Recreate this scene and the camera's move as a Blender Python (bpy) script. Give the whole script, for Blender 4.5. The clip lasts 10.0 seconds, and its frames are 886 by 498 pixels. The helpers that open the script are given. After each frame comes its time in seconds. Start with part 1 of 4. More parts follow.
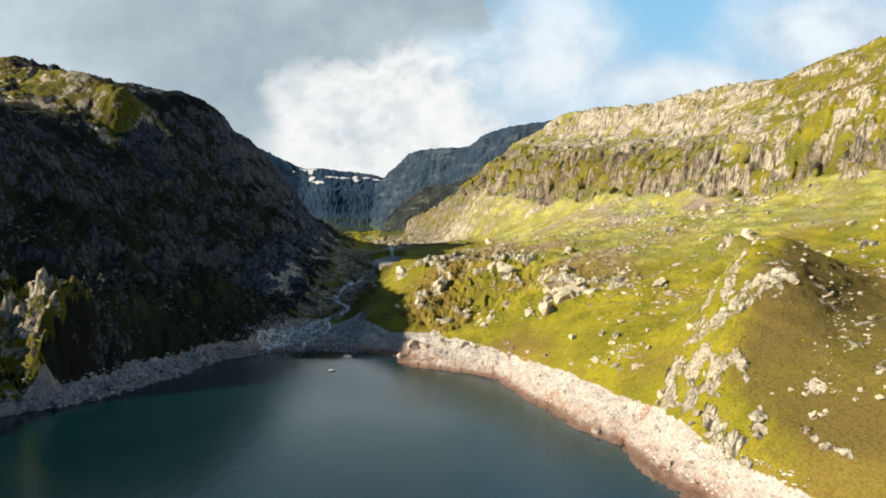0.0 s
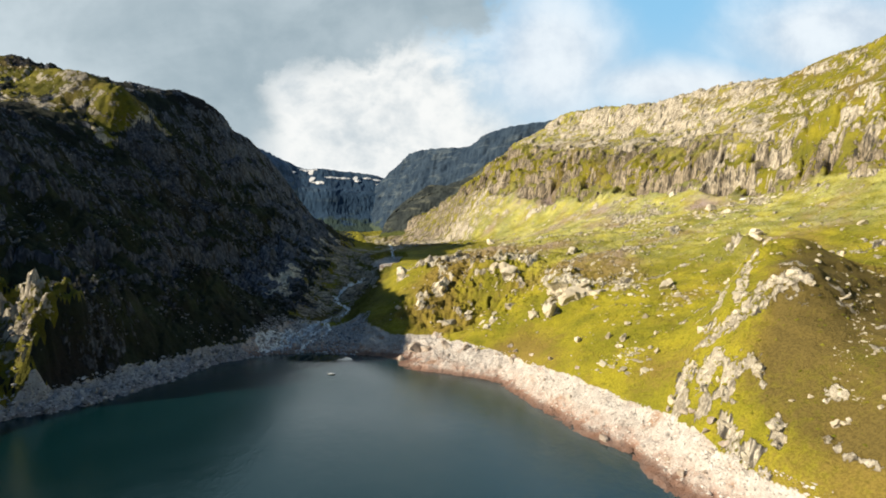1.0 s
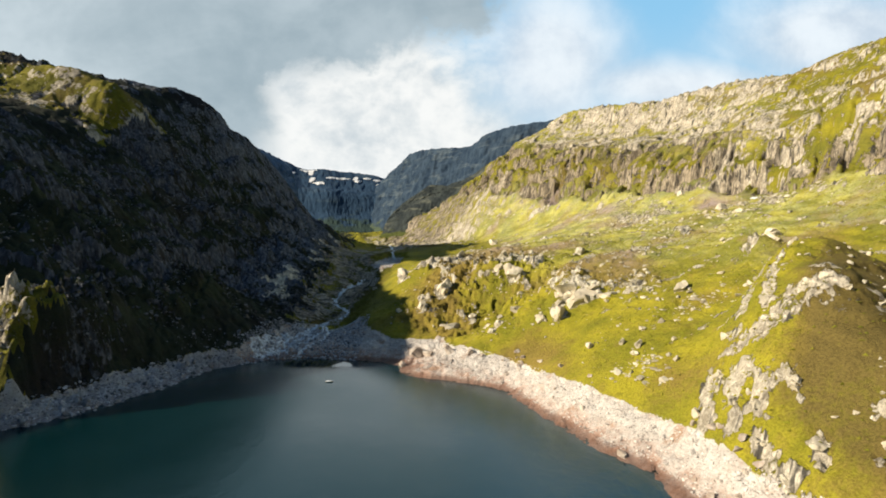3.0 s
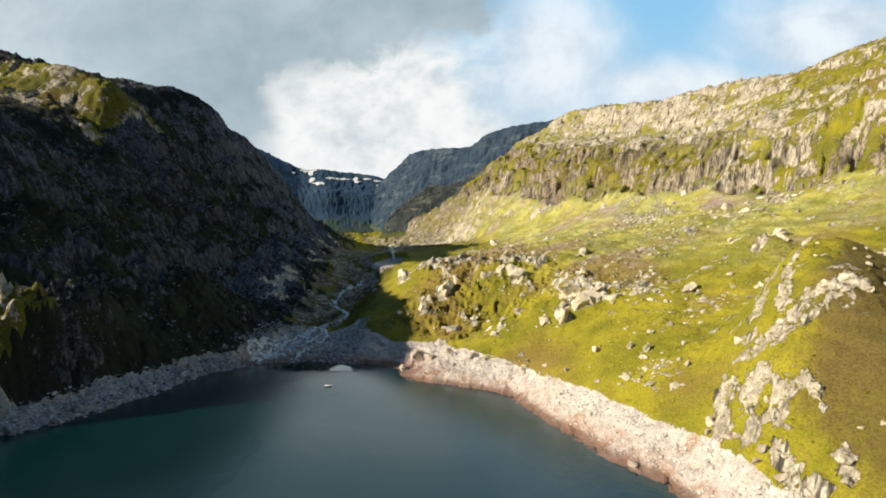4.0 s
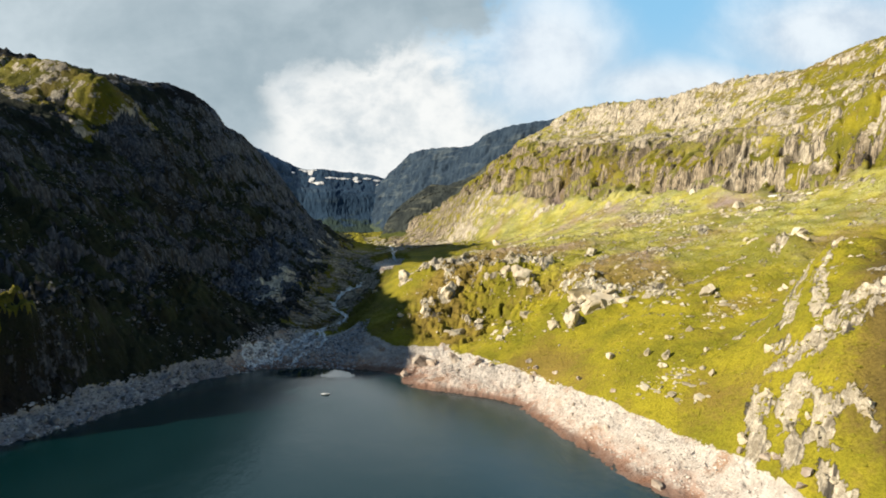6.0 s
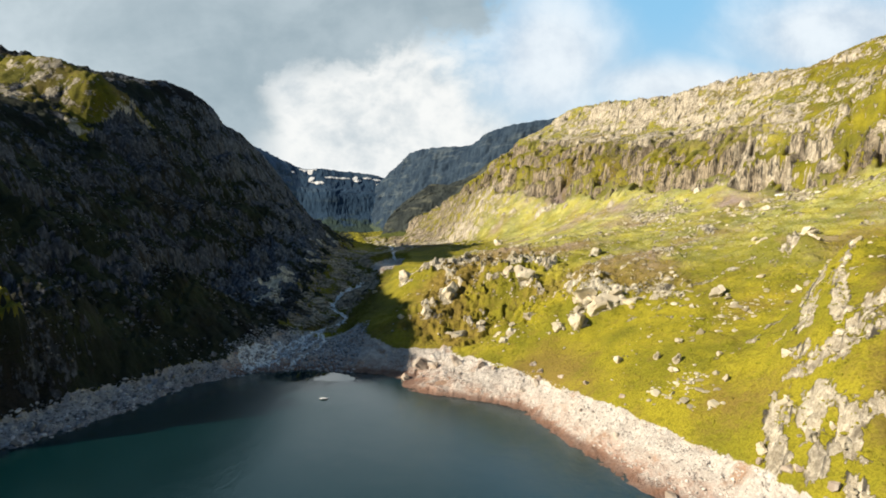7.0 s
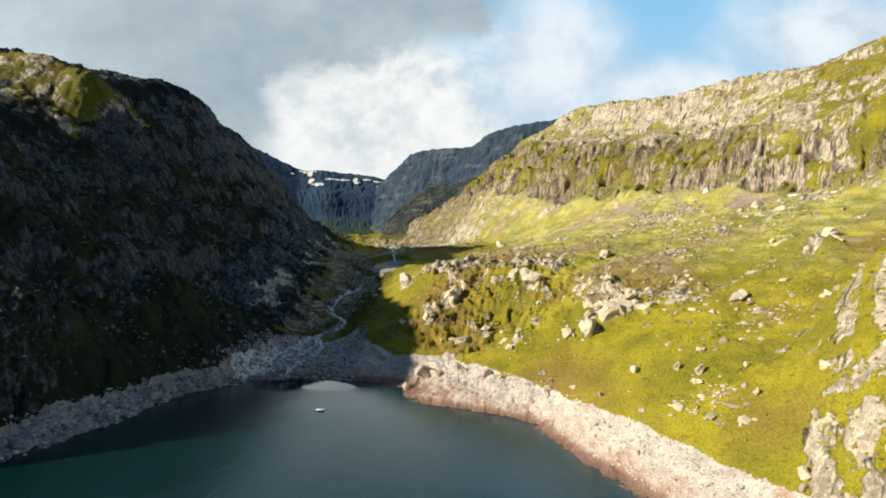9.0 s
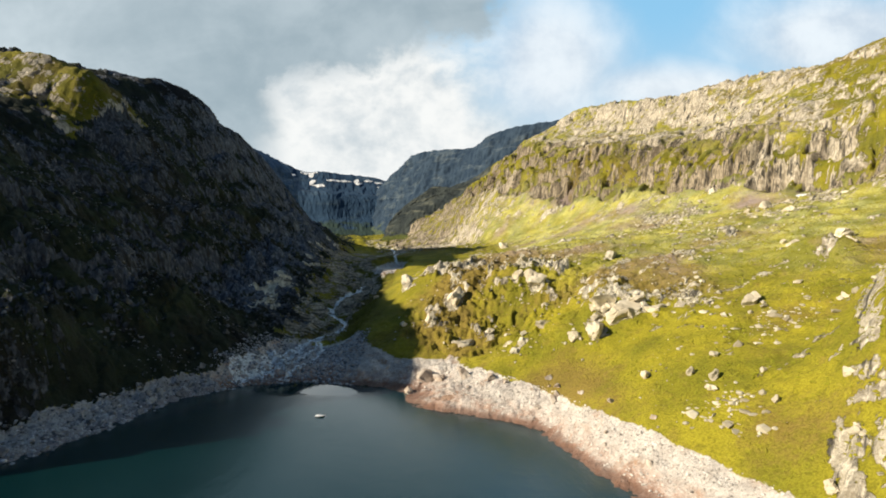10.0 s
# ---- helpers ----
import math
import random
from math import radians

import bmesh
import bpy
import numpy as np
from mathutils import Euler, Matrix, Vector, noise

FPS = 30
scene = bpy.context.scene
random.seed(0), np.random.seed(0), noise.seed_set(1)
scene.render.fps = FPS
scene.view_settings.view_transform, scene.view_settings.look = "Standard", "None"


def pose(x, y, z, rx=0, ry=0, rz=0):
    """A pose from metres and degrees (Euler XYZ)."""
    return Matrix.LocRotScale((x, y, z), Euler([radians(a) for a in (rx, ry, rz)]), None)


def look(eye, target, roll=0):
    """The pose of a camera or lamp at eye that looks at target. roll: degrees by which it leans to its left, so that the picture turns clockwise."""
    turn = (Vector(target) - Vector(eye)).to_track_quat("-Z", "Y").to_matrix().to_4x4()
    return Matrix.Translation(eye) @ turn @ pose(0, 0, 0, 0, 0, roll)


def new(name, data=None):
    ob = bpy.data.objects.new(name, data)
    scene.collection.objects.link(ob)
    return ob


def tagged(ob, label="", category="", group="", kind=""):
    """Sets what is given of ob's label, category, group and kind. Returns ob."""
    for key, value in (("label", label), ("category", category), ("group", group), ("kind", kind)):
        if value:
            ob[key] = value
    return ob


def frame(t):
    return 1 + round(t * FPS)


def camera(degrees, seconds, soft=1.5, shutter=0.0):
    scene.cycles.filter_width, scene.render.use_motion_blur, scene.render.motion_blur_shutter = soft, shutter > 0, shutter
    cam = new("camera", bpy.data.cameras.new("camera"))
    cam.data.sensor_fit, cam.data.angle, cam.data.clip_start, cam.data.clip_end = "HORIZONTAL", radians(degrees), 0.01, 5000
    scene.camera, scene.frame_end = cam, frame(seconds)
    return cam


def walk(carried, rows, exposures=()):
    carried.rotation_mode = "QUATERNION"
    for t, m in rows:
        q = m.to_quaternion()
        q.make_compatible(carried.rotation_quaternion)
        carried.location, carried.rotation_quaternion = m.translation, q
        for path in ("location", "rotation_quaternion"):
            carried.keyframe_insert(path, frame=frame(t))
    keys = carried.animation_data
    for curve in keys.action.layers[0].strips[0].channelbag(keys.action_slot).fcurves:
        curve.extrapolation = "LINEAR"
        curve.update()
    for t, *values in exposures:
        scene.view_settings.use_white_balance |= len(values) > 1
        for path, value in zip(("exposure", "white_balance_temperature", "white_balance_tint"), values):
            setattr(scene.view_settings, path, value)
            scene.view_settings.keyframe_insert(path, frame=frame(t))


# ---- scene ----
cam = camera(81.3, 10.0, soft=1.85)
METRES, EYE, TILT, LEAN, TURN = 60.0, 57.5, 0.3, -0.9, 0.0
ROWS = [
    (0.0, 0.0, 0.0, 0.0, -0.0, -0.0, -0.0),
    (0.5, -0.0053, 0.0458, 0.0007, 0.03, 0.03, 0.03),
    (1.0, -0.011, 0.0953, 0.0013, 0.05, 0.04, 0.05),
    (1.5, -0.0156, 0.142, 0.0012, 0.06, 0.06, 0.06),
    (2.0, -0.0216, 0.1927, 0.0021, 0.07, 0.08, 0.07),
    (2.5, -0.0271, 0.2404, 0.0024, 0.09, 0.09, 0.09),
    (4.0, -0.0462, 0.3943, 0.0059, 0.1, 0.15, 0.13),
    (4.5, -0.0527, 0.4427, 0.0074, 0.1, 0.16, 0.14),
    (5.0, -0.0605, 0.4951, 0.0085, 0.09, 0.15, 0.16),
    (5.5, -0.0674, 0.5437, 0.0091, 0.09, 0.15, 0.16),
    (7.0, -0.0864, 0.7, 0.0117, 0.09, 0.11, 0.18),
    (7.5, -0.0928, 0.7484, 0.0126, 0.09, 0.12, 0.17),
    (8.0, -0.099, 0.7998, 0.0129, 0.09, 0.18, 0.17),
    (8.5, -0.1046, 0.8466, 0.0124, 0.11, 0.26, 0.17),
    (9.0, -0.111, 0.8971, 0.0124, 0.11, 0.33, 0.17),
    (9.5, -0.1163, 0.9435, 0.0109, 0.13, 0.42, 0.2),
    (10.0, -0.1243, 0.992, 0.0106, 0.24, 0.48, 0.19),
]
walk(cam, [(t, pose(0, 0, EYE, TILT, LEAN, TURN) @ pose(METRES * x, METRES * y, METRES * z, 90 + pitch, roll, yaw)) for t, x, y, z, yaw, pitch, roll in ROWS])

# ---- light ----
SUN_TO = Vector((-0.868, -0.270, 0.418)).normalized()      # towards the sun: low, on the left, a little behind
sun = new("sun", bpy.data.lights.new("sun", "SUN"))
sun.data.energy, sun.data.angle, sun.data.color = 5.0, radians(0.6), (1.0, 0.86, 0.66)
sun.matrix_world = look((0, 0, 900), Vector((0, 0, 900)) - SUN_TO)
scene.view_settings.exposure = 0.5


class Nodes:
    """A short way to write node trees."""

    def __init__(self, tree):
        self.t = tree
        tree.nodes.clear()

    def add(self, kind, ins=(), **props):
        n = self.t.nodes.new(kind)
        for k, v in props.items():
            setattr(n, k, v)
        for k, v in dict(ins).items():
            self.put(n.inputs[k], v)
        return n

    def put(self, socket, v):
        if isinstance(v, bpy.types.NodeSocket):
            self.t.links.new(v, socket)
        elif isinstance(v, (tuple, list)) and len(v) == 3 and socket.type == "RGBA":
            socket.default_value = (*v, 1)
        else:
            socket.default_value = v

    def math(self, op, a, b=0.0, clamp=False):
        return self.add("ShaderNodeMath", {0: a, 1: b}, operation=op, use_clamp=clamp).outputs[0]

    def vmath(self, op, a, b=(0, 0, 0), out=0):
        return self.add("ShaderNodeVectorMath", {0: a, 1: b}, operation=op).outputs[out]

    def noise(self, vec, scale, detail=4.0, rough=0.55, dist=0.0):
        return self.add("ShaderNodeTexNoise", {"Vector": vec, "Scale": scale, "Detail": detail, "Roughness": rough, "Distortion": dist}).outputs[0]

    def ramp(self, v, lo, hi, a=0.0, b=1.0, smooth=True):
        n = self.add("ShaderNodeMapRange", {"Value": v, "From Min": lo, "From Max": hi, "To Min": a, "To Max": b})
        n.interpolation_type = "SMOOTHSTEP" if smooth else "LINEAR"
        return n.outputs[0]

    def mix(self, f, a, b, blend="MIX"):
        n = self.add("ShaderNodeMix", data_type="RGBA", blend_type=blend)
        self.put(n.inputs[0], f), self.put(n.inputs[6], a), self.put(n.inputs[7], b)
        return n.outputs[2]

    def attr(self, name):
        return self.add("ShaderNodeAttribute", attribute_name=name).outputs["Fac"]


# the sky: a clear blue base under broken cloud, heavy overhead and to the left
world = bpy.data.worlds.new("sky")
scene.world = world
world.use_nodes = True
W = Nodes(world.node_tree)
way = W.add("ShaderNodeTexCoord").outputs["Generated"]
blue = W.add("ShaderNodeTexSky", sky_type="NISHITA", sun_disc=False, sun_elevation=math.asin(SUN_TO.z),
             sun_rotation=math.atan2(SUN_TO.x, SUN_TO.y), air_density=1.3, dust_density=0.6, ozone_density=1.5).outputs[0]
blue = W.mix(1.0, blue, (0.085, 0.085, 0.085), "MULTIPLY")
axes = W.add("ShaderNodeSeparateXYZ", {0: way})
ahead = W.math("MAXIMUM", axes.outputs[1], 0.15)
flat = W.add("ShaderNodeCombineXYZ", {0: W.math("DIVIDE", axes.outputs[0], ahead), 1: W.math("DIVIDE", axes.outputs[2], ahead), 2: 0.0}).outputs[0]
billow = W.noise(flat, 6.5, 9.0, 0.60, 0.25)
puff = W.noise(W.vmath("MULTIPLY", flat, (1.0, 1.5, 1.0)), 17.0, 7.0, 0.62, 0.2)
veil = W.noise(W.vmath("MULTIPLY", flat, (1.0, 1.6, 1.0)), 3.0, 6.0, 0.55, 0.4)
grain = W.math("ADD", W.math("MULTIPLY", W.math("SUBTRACT", billow, 0.5), 0.24), W.math("MULTIPLY", W.math("SUBTRACT", puff, 0.5), 0.07))
place = W.add("ShaderNodeSeparateXYZ", {0: flat})
right, up = place.outputs[0], place.outputs[1]


def above(lift, slope, soft):
    """1 above a slanting line in the sky, ragged with billows."""
    v = W.math("SUBTRACT", W.math("SUBTRACT", up, W.math("MULTIPLY", right, slope)), lift)
    return W.ramp(W.math("ADD", v, grain), -soft, soft)


def bank(cx, cy, rx, ry, soft=0.45):
    """1 inside an oval bank of cloud, with a ragged edge."""
    v = W.vmath("LENGTH", W.vmath("DIVIDE", W.vmath("SUBTRACT", flat, (cx, cy, 0)), (rx, ry, 1)), out="Value")
    v = W.math("ADD", v, W.math("MULTIPLY", grain, -3.2))
    return W.ramp(v, 1.0 + soft, 1.0 - soft)


left_of = W.ramp(W.math("ADD", W.math("SUBTRACT", -0.345, right), W.math("MULTIPLY", grain, 0.6)), -0.04, 0.05)
dark_bank = W.math("MAXIMUM", above(0.425, 0.30, 0.03), left_of)
dark_bank = W.math("MULTIPLY", dark_bank, W.ramp(W.math("SUBTRACT", right, W.math("MULTIPLY", grain, 0.8)), 0.16, 0.06))
white_bank = W.math("MAXIMUM", bank(-0.18, 0.24, 0.27, 0.24, 0.3), bank(0.02, 0.16, 0.15, 0.14))
wisps = W.math("MAXIMUM", bank(0.20, 0.385, 0.13, 0.13, 0.7), W.math("MAXIMUM", bank(0.45, 0.33, 0.20, 0.045, 0.8), bank(0.78, 0.43, 0.22, 0.10, 0.6)))
overhead_dim = W.ramp(axes.outputs[2], 0.52, 0.72)
shade = W.ramp(W.math("ADD", W.math("MULTIPLY", veil, 0.65), W.math("MULTIPLY", billow, 0.35)), 0.36, 0.64)
shade = W.math("ADD", W.math("MULTIPLY", shade, 0.55), W.ramp(right, -0.40, -0.95, 0.1, 0.55), True)
grey = W.mix(shade, (0.222, 0.290, 0.332), (0.415, 0.482, 0.520))
white = W.mix(W.ramp(W.math("ADD", W.math("MULTIPLY", billow, 0.7), W.math("MULTIPLY", puff, 0.3)), 0.33, 0.58), (0.43, 0.48, 0.51), (0.67, 0.68, 0.67))
wisp = W.mix(W.ramp(billow, 0.3, 0.65), (0.45, 0.50, 0.56), (0.66, 0.69, 0.71))
sky = W.mix(0.78, blue, W.mix(W.ramp(up, 0.2, 0.5), (0.42, 0.56, 0.66), (0.22, 0.48, 0.70)))
sky = W.mix(W.math("MULTIPLY", wisps, 0.85), sky, wisp)
sky = W.mix(white_bank, sky, white)
sky = W.mix(dark_bank, sky, grey)
# Unseen sky overhead and behind is dimmed to keep shaded slopes dark.
sky = W.mix(overhead_dim, sky, (0.104, 0.146, 0.200))
sky = W.mix(W.ramp(axes.outputs[1], 0.50, 0.32), sky, (0.046, 0.080, 0.130))
back = W.add("ShaderNodeBackground", {"Color": sky, "Strength": 1.0})
W.add("ShaderNodeOutputWorld", {"Surface": back.outputs[0]})


# ---- materials ----
def material(name):
    m = bpy.data.materials.new(name)
    m.use_nodes = True
    n = Nodes(m.node_tree)
    n.where = n.add("ShaderNodeTexCoord").outputs["Object"]
    return m, n


def finish(n, colour, rough, height=None, strength=0.5, distance=0.3, metal=0.0, **more):
    ins = {"Base Color": colour, "Roughness": rough, "Metallic": metal, **more}
    if height is not None:
        ins["Normal"] = n.add("ShaderNodeBump", {"Height": height, "Strength": strength, "Distance": distance}).outputs[0]
    s = n.add("ShaderNodeBsdfPrincipled", ins)
    n.add("ShaderNodeOutputMaterial", {"Surface": s.outputs[0]})


def stretched(n, x, y, z):
    return n.vmath("MULTIPLY", n.where, (x, y, z))


def rock_colour(n, dark, mid, light):
    a = n.noise(n.where, 0.11, 6.0, 0.65)
    b = n.noise(stretched(n, 1.0, 1.0, 0.3), 0.6, 5.0, 0.65)
    c = n.mix(n.ramp(a, 0.35, 0.62), dark, mid)
    return n.mix(n.ramp(b, 0.42, 0.68), c, light)


def ground_material(name, grass_a, grass_b, grass_dry, rock_a, rock_b, rock_c, ragged=1.9, fine=0.2, skew=-40):
    """Mountain turf broken by bare rock: the share of rock is laid down in the mesh, its ragged edge comes from grain."""
    m, n = material(name)
    rock, ring, dry, straw, tone, turf_shade = n.attr("rock"), n.attr("ring"), n.attr("dry"), n.attr("straw"), n.attr("tone"), n.attr("turf_shade")
    grain = n.noise(n.where, 0.55, 6.0, 0.65)
    tuft = n.noise(n.where, 1.6, 5.0, 0.7)
    patch = n.noise(n.where, 0.045, 5.0, 0.6)
    turf = n.mix(n.ramp(patch, 0.36, 0.64), grass_a, grass_b)
    turf = n.mix(n.ramp(n.noise(n.where, 0.16, 5.0, 0.65), 0.52, 0.70, 0.0, 0.55), turf, grass_dry)
    turf = n.mix(n.ramp(n.noise(stretched(n, 0.6, 1.0, 1.0), 0.32, 4.0, 0.6), 0.56, 0.68, 0.0, 0.5), turf, n.mix(1.0, turf, (0.50, 0.52, 0.55), "MULTIPLY"))
    turf = n.mix(n.ramp(n.math("ADD", dry, n.math("MULTIPLY", n.math("SUBTRACT", grain, 0.5), 0.7)), 0.35, 0.75), turf, grass_dry)
    turf = n.mix(n.math("MULTIPLY", straw, n.ramp(n.noise(n.where, 0.07, 5.0, 0.62), 0.34, 0.60, 0.30, 0.95)), turf, n.mix(1.0, turf, (1.50, 1.62, 7.0), "MULTIPLY"))
    turf = n.mix(n.ramp(tuft, 0.42, 0.62, 0.0, 0.62), turf, n.mix(1.0, turf, (0.52, 0.50, 0.45), "MULTIPLY"))
    # Shade painted on the turf where the mesh asks for it; darkens cliff turf too.
    turf = n.mix(turf_shade, turf, n.mix(1.0, turf, (0.50, 0.52, 0.80), "MULTIPLY"))
    turf = n.mix(n.ramp(n.noise(n.where, 0.85, 5.0, 0.75), 0.53, 0.66, 0.0, 0.34), turf, n.mix(1.0, turf, (0.44, 0.43, 0.42), "MULTIPLY"))
    stone = rock_colour(n, rock_a, rock_b, rock_c)
    stone = n.mix(n.ramp(tone, 0.5, 0.0, 0.0, 1.0, False), stone, n.mix(1.0, stone, (0.55, 0.50, 0.44), "MULTIPLY"))
    stone = n.mix(n.ramp(tone, 0.5, 1.0, 0.0, 1.0, False), stone, n.mix(1.0, stone, (1.7, 1.8, 1.85), "MULTIPLY"))
    fine_grain = n.noise(n.where, 2.2, 5.0, 0.7)
    stone = n.mix(n.ramp(fine_grain, 0.46, 0.64, 0.0, 0.6), stone, n.mix(1.0, stone, (0.52, 0.47, 0.40), "MULTIPLY"))
    turned = n.add("ShaderNodeVectorRotate", {"Vector": n.where, "Angle": radians(skew)}, rotation_type="Z_AXIS").outputs[0]

    def grainy(x, y, z):
        return n.vmath("MULTIPLY", turned, (x, y, z))

    crack = n.noise(grainy(0.16, 1.0, 0.16), 0.42, 4.0, 0.55, 0.2)
    broad = n.noise(grainy(0.2, 1.0, 0.2), 0.13, 3.0, 0.55, 0.4)
    stone = n.mix(n.math("MULTIPLY", n.ramp(broad, 0.50, 0.36, 0.0, 0.85), n.ramp(tone, 0.5, 0.2, 0.35, 1.0)), stone, n.mix(1.0, stone, (0.30, 0.29, 0.29), "MULTIPLY"))
    stone = n.mix(n.ramp(crack, 0.45, 0.35, 0.0, 0.9), stone, (0.045, 0.043, 0.04))
    joint = n.math("ABSOLUTE", n.math("SUBTRACT", n.noise(grainy(0.13, 1.0, 0.13), 0.22, 3.0, 0.55, 0.3), 0.5))
    stone = n.mix(n.math("MULTIPLY", n.ramp(joint, 0.030, 0.006, 0.0, 0.9), n.ramp(tone, 0.5, 0.3)), stone, (0.035, 0.033, 0.03))
    edge = n.ramp(n.math("ADD", rock, n.math("ADD", n.math("MULTIPLY", n.math("SUBTRACT", grain, 0.5), 0.9), n.math("MULTIPLY", n.math("SUBTRACT", n.noise(stretched(n, 0.45, 1.0, 0.6), fine, 6.0, 0.68), 0.5), ragged))), 0.45, 0.55)
    colour = n.mix(edge, turf, stone)
    pebble = n.add("ShaderNodeTexVoronoi", {"Vector": n.where, "Scale": 1.5, "Randomness": 1.0})
    shade = n.add("ShaderNodeSeparateColor", {0: pebble.outputs["Color"]}).outputs[0]
    bleached = n.mix(n.math("ADD", n.math("MULTIPLY", shade, 0.5), n.ramp(n.noise(n.where, 0.25, 5.0, 0.6), 0.35, 0.65, 0.0, 0.5)), (0.45, 0.41, 0.375), (0.76, 0.73, 0.69))
    bleached = n.mix(n.math("MULTIPLY", n.ramp(n.noise(n.where, 0.12, 5.0, 0.65), 0.52, 0.70), n.ramp(tone, 0.1, 0.5, 0.15, 1.0)), bleached, (0.42, 0.29, 0.21))
    bleached = n.mix(n.ramp(n.noise(n.where, 0.9, 5.0, 0.72), 0.43, 0.33), bleached, (0.12, 0.105, 0.09))
    # Low tone paints the left shore's shade: darker, bluer bleached rock.
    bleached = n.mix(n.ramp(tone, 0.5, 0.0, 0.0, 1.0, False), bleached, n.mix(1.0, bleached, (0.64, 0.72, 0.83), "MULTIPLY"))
    low = n.math("MULTIPLY", n.ramp(n.add("ShaderNodeSeparateXYZ", {0: n.where}).outputs[2], 6.5, 1.5), n.ramp(tone, 0.1, 0.5))
    bleached = n.mix(n.math("MULTIPLY", low, n.ramp(n.noise(n.where, 0.2, 5.0, 0.65), 0.38, 0.62, 0.15, 0.8)), bleached, (0.40, 0.235, 0.165))
    wet = n.math("MULTIPLY", n.ramp(n.add("ShaderNodeSeparateXYZ", {0: n.where}).outputs[2], 2.4, 0.6), n.ramp(tone, 0.0, 0.5, 0.35, 1.0))
    bleached = n.mix(n.math("MULTIPLY", wet, 0.8), bleached, (0.19, 0.10, 0.068))
    colour = n.mix(n.ramp(n.math("ADD", ring, n.math("MULTIPLY", n.math("SUBTRACT", grain, 0.5), 0.9)), 0.40, 0.60), colour, bleached)
    relief = n.math("ADD", n.math("MULTIPLY", tuft, 0.6), n.math("ADD", n.math("MULTIPLY", grain, 0.9), n.math("MULTIPLY", n.math("ADD", crack, broad), n.math("MULTIPLY", edge, 1.8))))
    finish(n, colour, 0.9, relief, 0.75, 1.1, **{"Specular IOR Level": 0.2})
    return m


def stone_material(name, a, b, c, lichen=(0.20, 0.21, 0.07)):
    m, n = material(name)
    col = rock_colour(n, a, b, c)
    each = n.add("ShaderNodeObjectInfo").outputs["Random"]
    col = n.mix(1.0, col, n.mix(each, (0.72, 0.72, 0.72), (1.05, 1.03, 1.0)), "MULTIPLY")
    spots = n.noise(n.where, 0.9, 5.0, 0.65)
    col = n.mix(n.ramp(spots, 0.58, 0.68, 0.0, 0.6), col, lichen)
    finish(n, col, 0.88, n.noise(n.where, 1.8, 6.0, 0.7), 0.8, 0.5, **{"Specular IOR Level": 0.25})
    return m


HILL = ground_material("turf_and_pale_rock", (0.405, 0.364, 0.028), (0.240, 0.236, 0.020), (0.285, 0.215, 0.048),
                       (0.29, 0.258, 0.20), (0.50, 0.455, 0.36), (0.80, 0.745, 0.62))
# Shaded copy of the turf and rock above: mountain shade put into its colours.
MOUNT = ground_material("shaded_turf_and_rock", (0.052, 0.068, 0.033), (0.029, 0.036, 0.021), (0.042, 0.039, 0.030),
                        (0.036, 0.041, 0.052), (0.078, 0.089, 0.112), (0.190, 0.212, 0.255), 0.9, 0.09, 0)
BOULDER = stone_material("pale_gneiss", (0.50, 0.45, 0.345), (0.71, 0.65, 0.51), (0.84, 0.79, 0.66))
# Shaded copy of the pale gneiss, darkened for the slope out of the sun.
SHADE_BOULDER = stone_material("shaded_gneiss", (0.10, 0.10, 0.10), (0.16, 0.16, 0.16), (0.26, 0.26, 0.25))
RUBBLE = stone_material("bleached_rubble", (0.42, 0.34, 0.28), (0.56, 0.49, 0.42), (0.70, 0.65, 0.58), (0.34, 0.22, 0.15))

# The bleached rubble again, with the left shore's blue-grey shade in its colour.
SHADE_RUBBLE = stone_material("shaded_rubble", (0.16, 0.17, 0.19), (0.32, 0.34, 0.37), (0.52, 0.54, 0.57), (0.20, 0.21, 0.22))


def far_rock(name, a, b, c, green):
    """Distant rock: broken bands and gullies, dark seeps, turf on the ledges and towards the foot."""
    m, n = material(name)
    streak = n.noise(stretched(n, 1.0, 1.0, 0.42), 0.030, 8.0, 0.72, 0.5)
    ledge = n.noise(stretched(n, 0.22, 0.22, 1.0), 0.040, 6.0, 0.65, 0.4)
    seep = n.noise(stretched(n, 1.0, 1.0, 0.16), 0.040, 5.0, 0.62, 0.5)
    col = n.mix(n.ramp(streak, 0.38, 0.62), a, b)
    col = n.mix(n.ramp(ledge, 0.52, 0.66), col, c)
    col = n.mix(n.ramp(seep, 0.44, 0.34, 0.0, 0.4), col, n.mix(1.0, a, (0.5, 0.5, 0.55), "MULTIPLY"))
    col = n.mix(n.ramp(seep, 0.68, 0.74, 0.0, 0.6), col, n.mix(1.0, c, (1.3, 1.3, 1.3), "MULTIPLY"))
    grow = n.math("ADD", n.math("MULTIPLY", n.math("SUBTRACT", ledge, 0.5), 1.3), n.math("MULTIPLY", n.math("SUBTRACT", streak, 0.5), 0.8))
    col = n.mix(n.ramp(n.math("ADD", n.attr("green"), grow), 0.42, 0.62), col, green)
    finish(n, col, 0.95, n.math("ADD", streak, n.math("MULTIPLY", ledge, 0.5)), 0.5, 5.0, **{"Specular IOR Level": 0.1})
    return m


# Haze and cloud shade put into base colours; arm raised against its own shadow.
FAR = far_rock("hazy_arm_rock", (0.115, 0.176, 0.263), (0.176, 0.243, 0.338), (0.270, 0.331, 0.405), (0.162, 0.216, 0.176))
FAR_DARK = far_rock("cloud_shaded_wall_rock", (0.022, 0.041, 0.072), (0.046, 0.074, 0.113), (0.083, 0.113, 0.141), (0.070, 0.096, 0.064))
